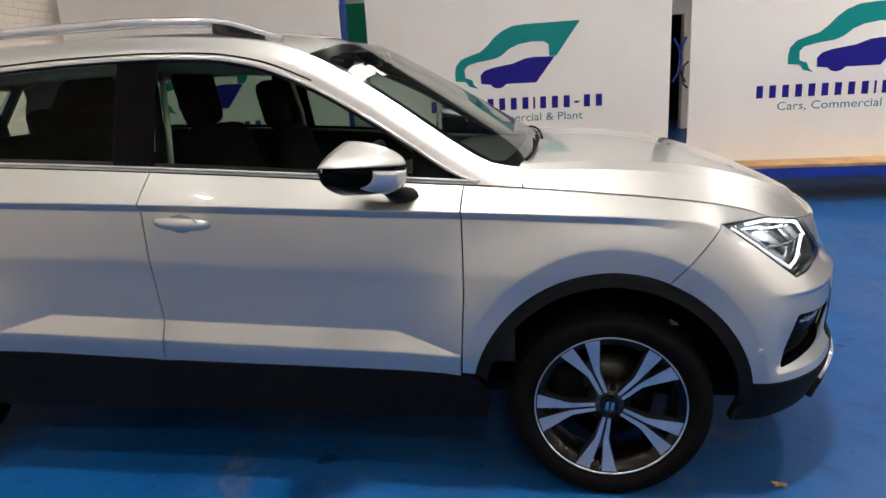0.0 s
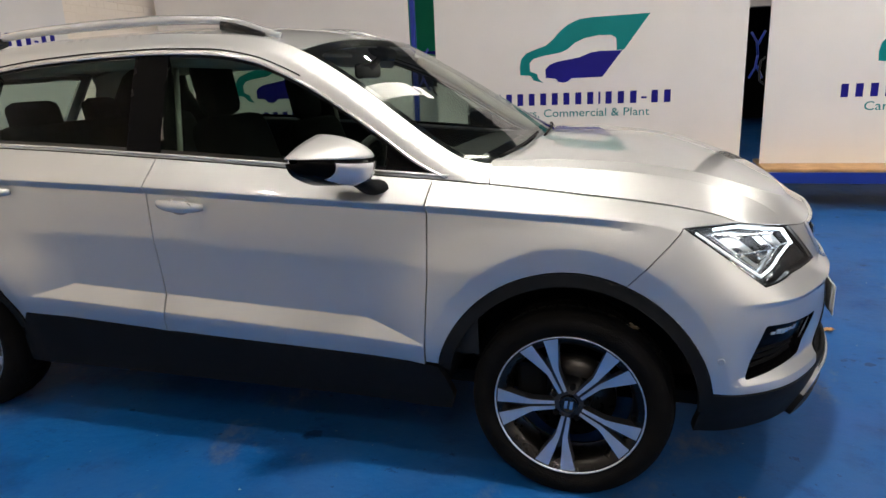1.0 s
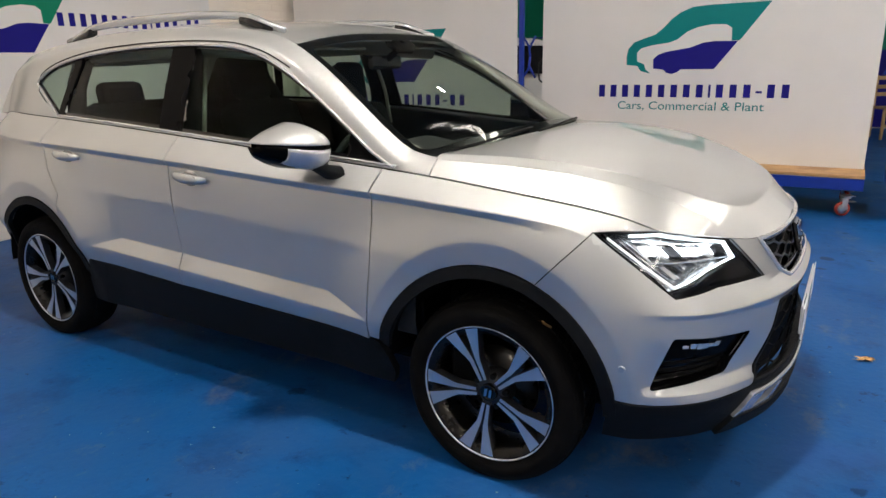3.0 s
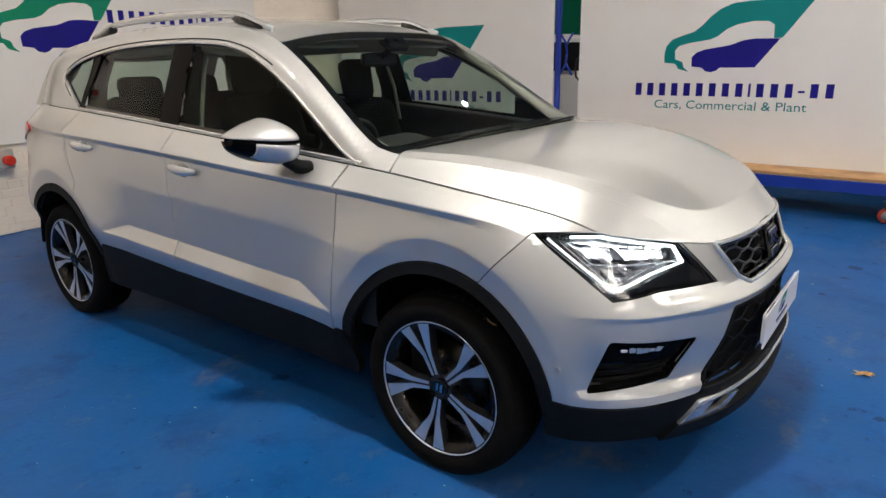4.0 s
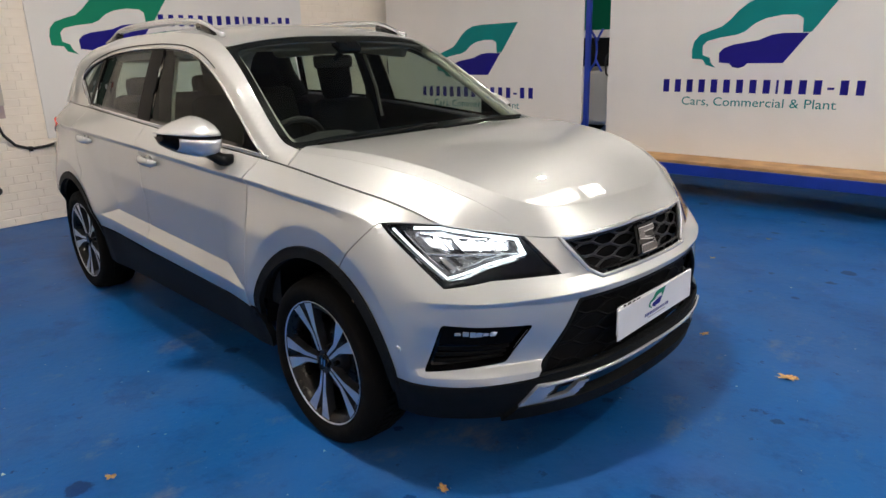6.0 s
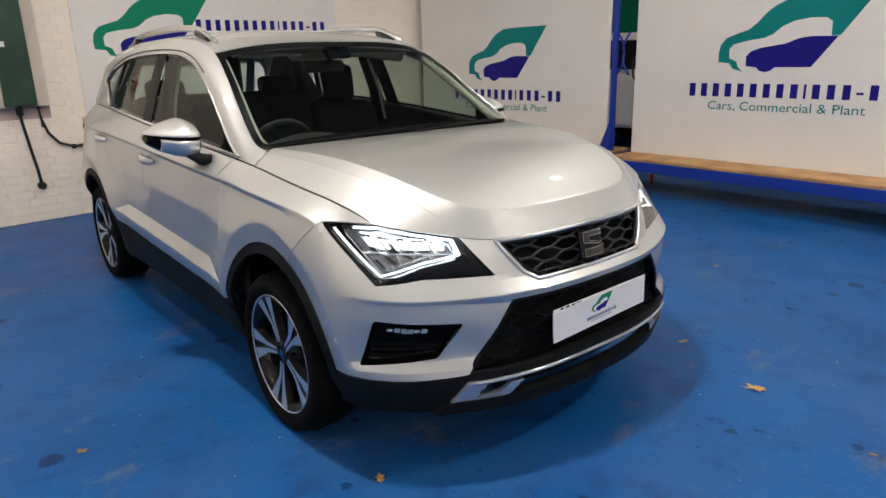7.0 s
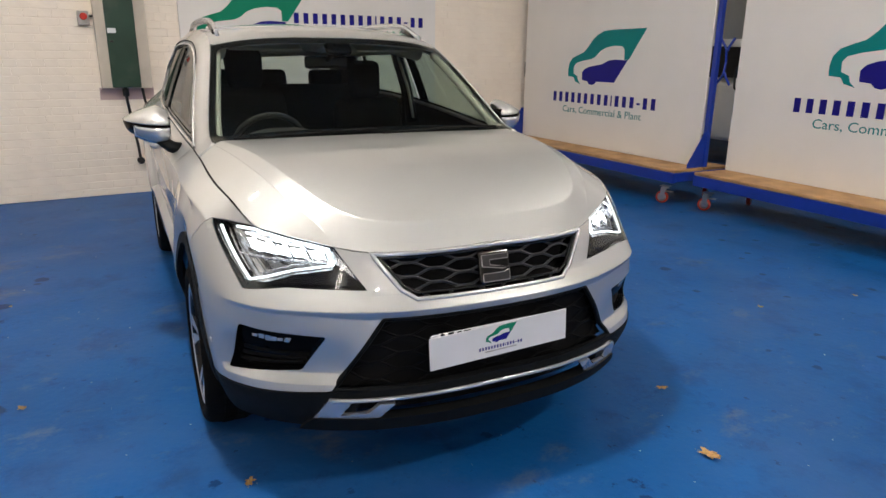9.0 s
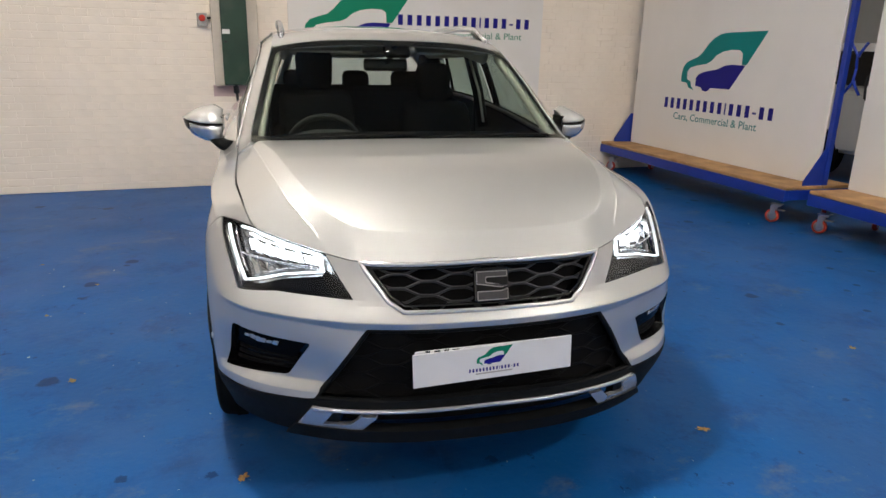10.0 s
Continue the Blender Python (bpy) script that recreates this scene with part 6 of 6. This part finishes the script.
# ---- signs on boards ----
def castor(parent, x, y, turn=20.0):
    """A swivel castor with a red tyre; built in the trolley's x, depth, height."""
    m = Matrix.Translation((x, y, 0)) @ Matrix.Rotation(radians(turn), 4, "Z")
    c = part("castor", joined(cylinder(0.035, 0.02, "z", (0, 0, 0.165)), box((0.10, 0.085, 0.006), (0, 0, 0.178), 0.001), box((0.045, 0.004, 0.11), (-0.02, 0.027, 0.11), 0.001), box((0.045, 0.004, 0.11), (-0.02, -0.027, 0.11), 0.001),
                             box((0.07, 0.05, 0.006), (0.04, 0, 0.125), 0.001)), STEEL, parent, "steel swivel castor with red tyre")
    c.matrix_local = m
    part("castor_tyre", mesh_of(*lathe([(0.045, -0.018), (0.058, -0.018), (0.0625, -0.010), (0.0625, 0.010), (0.058, 0.018), (0.045, 0.018)], 28), CASTOR_RED), CASTOR_RED, c).matrix_local = Matrix.Translation((-0.028, 0, 0.0625))
    part("castor_wheel", mesh_of(*lathe([(0.001, -0.02), (0.02, -0.02), (0.046, -0.014), (0.046, 0.014), (0.02, 0.02), (0.001, 0.02)], 24), STEEL), STEEL, c).matrix_local = Matrix.Translation((-0.028, 0, 0.0625))


def trolley(x0, y0, turn, label, width=3.10, top=2.75, text_x=None, text_z=0.985, end_post=False, braces=False):
    """A printed white board that stands on a blue steel trolley with a plywood ledge."""
    base = empty("sign_trolley", Matrix.Translation((x0, y0, 0)) @ Matrix.Rotation(radians(turn), 4, "Z"), label, "display board", "sign boards")
    w = width
    m = Matrix(((1, 0, 0, 0), (0, 0, -1, 0), (0, 1, 0, 0), (0, 0, 0, 1)))
    part("board", box((w, 0.022, top - 0.37), (w / 2, 0.011, (top + 0.37) / 2), 0.003), BOARD, base, "white laminated board")
    place = Matrix.Translation((text_x or w / 2, -0.0004, text_z)) @ m
    emblem(base, place, 1.0, TEAL)
    wording(base, place, 1.0, TEAL)
    lw = w + (0.16 if end_post else 0.02)
    part("ledge", box((lw, 0.40, 0.028), (w / 2, -0.20, 0.356), 0.003), PLYWOOD, base, "plywood ledge")
    part("ledge_rear", box((lw, 0.34, 0.028), (w / 2, 0.195, 0.356), 0.003), PLYWOOD, base)
    for y in (-0.385, 0.35):
        part("beam", box((lw, 0.05, 0.10), (w / 2, y, 0.29), 0.004), BLUE_STEEL, base, "blue steel beam")
    for x in (w / 2 - lw / 2 + 0.025, w / 2, w / 2 + lw / 2 - 0.025):
        part("cross_beam", box((0.05, 0.69, 0.09), (x, -0.018, 0.292), 0.004), BLUE_STEEL, base)
    for x in (0.06, w + 0.035 if end_post else w - 0.06):
        part("upright", box((0.05, 0.05, top - 0.37), (x, 0.052, (top + 0.37) / 2), 0.004), BLUE_STEEL, base, "blue steel upright")
    for x in (-0.03, w + 0.035) if end_post else ():
        part("foot_plate", prism([(0.03, 0.37), (-0.24, 0.37), (-0.24, 0.41), (-0.02, 0.74), (0.03, 0.74)], 0.008, Matrix.Translation((x, 0.052 if x > 0 else 0.0, 0)) @ Matrix(((0, 0, 1, 0), (1, 0, 0, 0), (0, 1, 0, 0), (0, 0, 0, 1))), 0.001), BLUE_STEEL, base, "blue steel gusset")
    if end_post or braces:
        for sg in (-1, 1):
            bar("brace", [(w + 0.045, 0.08, 1.40 + sg * 0.21), (w + 0.10, 0.10, 1.40 + sg * 0.12), (w + 0.115, 0.10, 1.40)], 0.012, BLUE_STEEL, base, "blue tubular brace", seg=8)
            bar("brace", [(w + 0.115, 0.10, 1.40 + sg * 0.10), (w + 0.13, 0.10, 1.40 + sg * 0.14), (w + 0.17, 0.12, 1.40 + sg * 0.22)], 0.012, BLUE_STEEL, base, seg=8)
    bar("loop_handle", [(-0.005, 0.04, 1.12), (-0.05, 0.04, 1.16), (-0.06, 0.04, 1.25), (-0.05, 0.04, 1.34), (-0.005, 0.04, 1.38)], 0.010, BLACK_CABLE, base, "black loop handle", seg=8)
    for x in (0.10, w - 0.10):
        for y, t in ((-0.30, 25), (0.28, -60)):
            castor(base, x, y, t)
    return base


trolley(-5.42, 4.06, 2.5, "white printed sign board on a blue trolley by the brick wall", text_x=1.57, text_z=0.88, end_post=True)
trolley(-2.07, 4.31, 0.7, "white printed sign board on a blue trolley beside the car", braces=True)
trolley(1.215, 4.33, 0.7, "white printed sign board on the end trolley of the row")

# sign fixed to the brick wall
panel_sign = empty("wall_sign", WALL, "white printed sign panel fixed to the brick wall", "sign")
part("sign_board", box((0.02, 3.06, 2.1), (0.022, 1.13, 1.80), 0.003), BOARD, panel_sign, "white laminated sign panel")
_on = Matrix(((0, 0, 1, 0), (1, 0, 0, 0), (0, 1, 0, 0), (0, 0, 0, 1)))
emblem(panel_sign, Matrix.Translation((0.0325, 0.36, 1.275)) @ _on, 0.94, GREEN)
wording(panel_sign, Matrix.Translation((0.0325, 1.66, 1.752)) @ _on, 0.925, GREEN, 0.10, -0.135)


# ---- electrics on the brick wall ----
def build_electrics():
    cab = empty("electrical_cabinet", WALL, "dark green electrical cabinet with cream side panels on the brick wall", "cabinet")
    part("cabinet_back", box((0.10, 0.46, 1.02), (0.055, -0.955, 1.585), 0.004), CAB_CREAM, cab, "cream enamelled back box")
    part("cabinet_door", box((0.05, 0.26, 1.0), (0.128, -0.965, 1.585), 0.008), CAB_GREEN, cab, "dark green cabinet door")
    part("cabinet_hood", box((0.22, 0.50, 0.014), (0.10, -0.955, 2.10), 0.003), BLACK_CABLE, cab, "dark top plate")
    part("door_label", box((0.003, 0.12, 0.025), (0.155, -0.96, 2.02), 0.0005), PLATE_WHITE, cab)
    part("door_label", box((0.003, 0.075, 0.045), (0.155, -1.05, 1.62), 0.0005), PLATE_WHITE, cab)
    part("door_latch", box((0.02, 0.03, 0.02), (0.158, -1.06, 1.52), 0.003), BLACK_CABLE, cab)
    part("cabinet_stain", box((0.004, 0.50, 0.12), (0.004, -0.955, 1.02), 0.001), mat("faded pink paint", (0.56, 0.42, 0.40), 0.8, 0, 0.1, 6), cab)
    cab2 = empty("hanging_cable", WALL, "black cable hanging below the cabinet with a round plug", "cable")
    bar("cable", [(0.08, -0.98, 1.09), (0.06, -0.97, 0.95), (0.05, -0.94, 0.7), (0.05, -0.915, 0.5), (0.05, -0.905, 0.36)], 0.014, BLACK_CABLE, cab2, seg=8)
    bar("cable_gland", [(0.08, -0.98, 1.09), (0.07, -0.975, 1.0)], 0.03, BLACK_CABLE, cab2, seg=10)
    part("plug", cylinder(0.035, 0.06, "x", (0.05, -0.905, 0.345), 20, bevel=0.006), BLACK_CABLE, cab2, "round black plug")
    run = empty("wall_cable", WALL, "black cable clipped to the brick wall", "cable")
    bar("cable", [(0.06, -0.82, 1.09), (0.03, -0.80, 0.95), (0.02, -0.76, 0.82), (0.02, -0.68, 0.72), (0.02, -0.56, 0.675), (0.02, -0.42, 0.685), (0.02, -0.36, 0.70)], 0.0125, BLACK_CABLE, run, seg=8)
    for y, z in ((-0.79, 0.90), (-0.56, 0.675)):
        part("cable_clip", box((0.03, 0.03, 0.045), (0.014, y, z), 0.004), BLACK_CABLE, run)
    stop = empty("stop_switch", WALL, "red emergency stop button on a grey box on the brick wall", "switch")
    part("switch_box", box((0.07, 0.10, 0.13), (0.037, -1.27, 1.73), 0.008), GREY_PLASTIC, stop, "grey plastic box")
    part("stop_button", cylinder(0.032, 0.03, "x", (0.085, -1.27, 1.745), 24, bevel=0.006), RED_PLASTIC, stop, "red mushroom button")
    part("cable_gland", cylinder(0.012, 0.05, "y", (0.037, -1.20, 1.75), 12), BLACK_CABLE, stop)
    sock = empty("power_socket", WALL, "red and grey industrial power socket on the brick wall", "socket")
    part("socket_box", box((0.09, 0.12, 0.16), (0.05, -0.30, 0.64), 0.012), GREY_PLASTIC, sock)
    part("socket_cap", cylinder(0.042, 0.07, "x", (0.12, -0.30, 0.63), 24, bevel=0.006), RED_PLASTIC, sock, "red socket cap")


build_electrics()


# ---- beyond the boards ----
def beyond():
    band = empty("painted_bands", ROT, "green and navy painted bands on the far wall", "wall paint", kind="structure")
    for x0, x1, z0, z1, z2 in ((-6.5, 1.6, 0.34, 1.83, 2.95), (1.602, 2.93, 0.02, 1.40, 2.95)):
        part("navy_band", box((x1 - x0, 0.01, z1 - z0), ((x0 + x1) / 2, 11.992, (z0 + z1) / 2), 0.001), NAVY, band)
        part("green_band", box((x1 - x0, 0.01, z2 - z1), ((x0 + x1) / 2, 11.992, (z1 + z2) / 2), 0.001), GREEN, band)
    door = empty("door_frame", ROT, "white timber frame round the dark doorway", "door frame", kind="structure")
    for x in (2.975, 3.955):
        part("jamb", box((0.09, 0.24, 2.36), (x, 12.1, 1.18), 0.004), PLASTER, door)
    part("head", box((1.07, 0.24, 0.09), (3.465, 12.1, 2.405), 0.004), PLASTER, door)
    chair = empty("wooden_chair", pose(1.36, 10.5, 0, 0, 0, 25), "bare timber chair standing on the blue floor", "chair")
    for x in (-0.19, 0.19):
        part("leg", box((0.04, 0.04, 0.48), (x, -0.18, 0.24), 0.004), WOOD, chair)
        part("back_leg", box((0.04, 0.04, 1.0), (x, 0.20, 0.50), 0.004), WOOD, chair)
    part("seat", box((0.44, 0.43, 0.035), (0, 0, 0.495), 0.008), WOOD, chair)
    for z in (0.70, 0.82, 0.96):
        part("slat", box((0.36, 0.02, 0.06), (0, 0.20, z), 0.004), WOOD, chair)
    part("stretcher", box((0.36, 0.03, 0.03), (0, -0.18, 0.22), 0.004), WOOD, chair)


def white_vehicle():
    """A white car parked beyond the boards, seen through the slit between them."""
    v = empty("white_car", pose(-3.35, 7.3, 0, 0, 0, ROOM - 2), "white car parked behind the sign boards", "car")
    body = [(-2.1, 0.35), (2.1, 0.35), (2.15, 0.75), (1.95, 1.0), (1.1, 1.10), (0.9, 1.12), (-2.05, 1.12), (-2.15, 0.8)]
    cabin = [(1.0, 1.10), (0.35, 1.60), (0.0, 1.68), (-1.5, 1.69), (-1.85, 1.60), (-2.05, 1.12)]
    glassy = [(0.78, 1.17), (0.28, 1.56), (-1.45, 1.60), (-1.75, 1.18)]
    up = Matrix(((1, 0, 0, 0), (0, 0, -1, 0), (0, 1, 0, 0), (0, 0, 0, 1)))
    part("body", prism(body, 1.80, Matrix.Translation((0, 0.90, 0)) @ up, 0.05), WHITE_PAINT, v)
    part("cabin", prism(cabin, 1.46, Matrix.Translation((0, 0.73, 0)) @ up, 0.06), WHITE_PAINT, v)
    for y in (-0.735, 0.745):
        part("side_window", prism(glassy, 0.01, Matrix.Translation((0, y, 0)) @ up), GLOSS_BLACK, v, "dark side window")
    for x in (-1.35, 1.35):
        for y in (-0.83, 0.83):
            w = part("wheel", mesh_of(*lathe([(0.02, -0.09), (0.22, -0.09), (0.24, -0.10), (0.33, -0.09), (0.335, 0.0), (0.33, 0.09), (0.02, 0.09)], 40), RUBBER), RUBBER, v)
            w.location = (x, y, 0.335)


white_vehicle()
beyond()


# ---- leaves and grit on the floor ----
def leaf_mesh(seed):
    """A dry lobed leaf, torn and curled, with a short stalk."""
    r = random.Random(seed)
    n = 30
    vs = [(0, 0, 0.004)]
    tear = r.uniform(1.5, 4.5)
    for ring, q in ((0, 0.5), (1, 1.0)):
        for k in range(n):
            a = 2 * math.pi * k / n
            lobe = 0.50 + 0.50 * abs(math.cos(2.5 * a))**0.7 + (0.07 if k % 2 else -0.07) * ring + r.uniform(-0.06, 0.06)
            if abs(a - tear) < 0.45:
                lobe *= 0.55
            vs.append((0.043 * q * lobe * math.cos(a), 0.033 * q * lobe * math.sin(a), 0.003 + 0.009 * q * q * (0.5 + 0.5 * math.sin(3 * a + seed)) + r.uniform(0, 0.002)))
    fs = [(0, 1 + k, 1 + (k + 1) % n) for k in range(n)] + [(1 + k, 1 + n + k, 1 + n + (k + 1) % n, 1 + (k + 1) % n) for k in range(n)]
    b = len(vs)
    vs += [(-0.03, 0.0, 0.004), (-0.055, 0.004, 0.003), (-0.055, 0.006, 0.003), (-0.03, 0.003, 0.004)]
    fs.append((b, b + 1, b + 2, b + 3))
    return mesh_of(vs, fs, LEAF)


_leaf = [leaf_mesh(k) for k in range(5)]
LEAVES = [(1.105, 0.785, 1.0, 25), (0.628, 1.002, 0.62, 70), (0.555, -0.798, 0.62, 160), (-0.345, -1.563, 0.55, 10), (0.095, 2.275, 0.6, 100), (-1.2, -1.9, 0.4, 50), (0.2, 3.0, 0.5, 5),
          (1.35, 1.9, 0.4, 80), (-2.2, -2.2, 0.45, 130), (-1.7, -1.75, 0.35, 200), (1.62, 0.62, 0.35, 15)]
for i, (x, y, k, a) in enumerate(LEAVES):
    ob = new("leaf", _leaf[i % 5])
    ob.matrix_world = pose(x, y, 0.001, 0, 0, a) @ Matrix.Diagonal((k, k, k, 1))
    tagged(ob, "dry brown leaf lying on the blue floor", "leaf", "fallen leaves")
tv = part("leaf_on_tyre", leaf_mesh(9), LEAF, None)
tv.matrix_world = pose(0.19, -0.845, 0.585, -40, 30, 20) @ Matrix.Diagonal((0.5, 0.5, 0.5, 1))
tagged(tv, "scrap of dry leaf stuck to the tyre", "leaf", "fallen leaves")
rg = random.Random(4)
gv, gf = [], []
for _ in range(320):
    x, y, s = rg.uniform(-4.5, 3.0), rg.uniform(-3.2, 4.0), rg.uniform(0.0012, 0.0038) * rg.choice((1, 1, 1, 1.5, 2.6))
    a = rg.uniform(0, 6.28)
    b = len(gv)
    for k in range(3):
        gv.append((x + s * math.cos(a + 2.1 * k) * (1.8 if k == 0 else 1), y + s * math.sin(a + 2.1 * k), 0.0006))
    gv.append((x, y, s * 0.5))
    gf += [(b, b + 1, b + 3), (b + 1, b + 2, b + 3), (b + 2, b, b + 3)]
tagged(part("floor_grit", mesh_of(gv, gf, GREY_PLASTIC, True), GREY_PLASTIC, None), "pale grit and paint chips scattered on the floor", "grit", kind="stuff")


# ---- bricks, last ----
def brick_mesh(w, h, d, seed):
    """A painted brick: flat face, edges rounded by many coats, courses that waver a little."""
    r = random.Random(seed)
    top, low, lean = r.uniform(-0.0022, 0.0012), r.uniform(-0.0012, 0.0022), r.uniform(-0.0012, 0.0012)
    c = 0.003
    vs = []
    for x, k in ((0.0, 0.0), (d - 0.0025, 0.0), (d, c)):
        for y, z in ((-w / 2 + k * 0.4, -h / 2 + k + low), (w / 2 - k * 0.4, -h / 2 + k + low + lean), (w / 2 - k * 0.4, h / 2 - k + top + lean), (-w / 2 + k * 0.4, h / 2 - k + top)):
            vs.append((x, y, z))
    fs = [(8, 9, 10, 11)]
    for a in (0, 4):
        fs += [(a + i, a + (i + 1) % 4, a + 4 + (i + 1) % 4, a + 4 + i) for i in range(4)]
    return vs, fs


shapes = [brick_mesh(0.2245, 0.0715, 0.008, k) for k in range(8)] + [brick_mesh(0.112, 0.0715, 0.008, 20 + k) for k in range(4)]
meshes = [mesh_of(v, f, BRICK, True) for v, f in shapes]
rb = random.Random(11)
made = 0
rest_v, rest_f = [], []
for course in range(int(CEILING / 0.075)):
    z = 0.0375 + 0.075 * course
    header = course % 6 == 5
    step_y = 0.1125 if header else 0.225
    y = Y0 + (0.056 if course % 2 else 0.0) + step_y / 2
    while y < Y1 - step_y / 2:
        k = (8 + rb.randrange(4)) if header else rb.randrange(8)
        out = rb.uniform(-0.0009, 0.0009) - 0.0042
        if -2.62 < y < -0.42 and z < 2.25 and made < 300:
            ob = new("brick", meshes[k])
            ob.parent = backing
            ob.location = (out, y, z)
            made += 1
        else:
            b = len(rest_v)
            rest_v += [(vx + out, vy + y, vz + z) for vx, vy, vz in shapes[k][0]]
            rest_f += [tuple(b + i for i in f) for f in shapes[k][1]]
        y += step_y
rest = part("brickwork", mesh_of(rest_v, rest_f, BRICK, True), BRICK, backing, "white painted brickwork")
tagged(rest, kind="stuff")
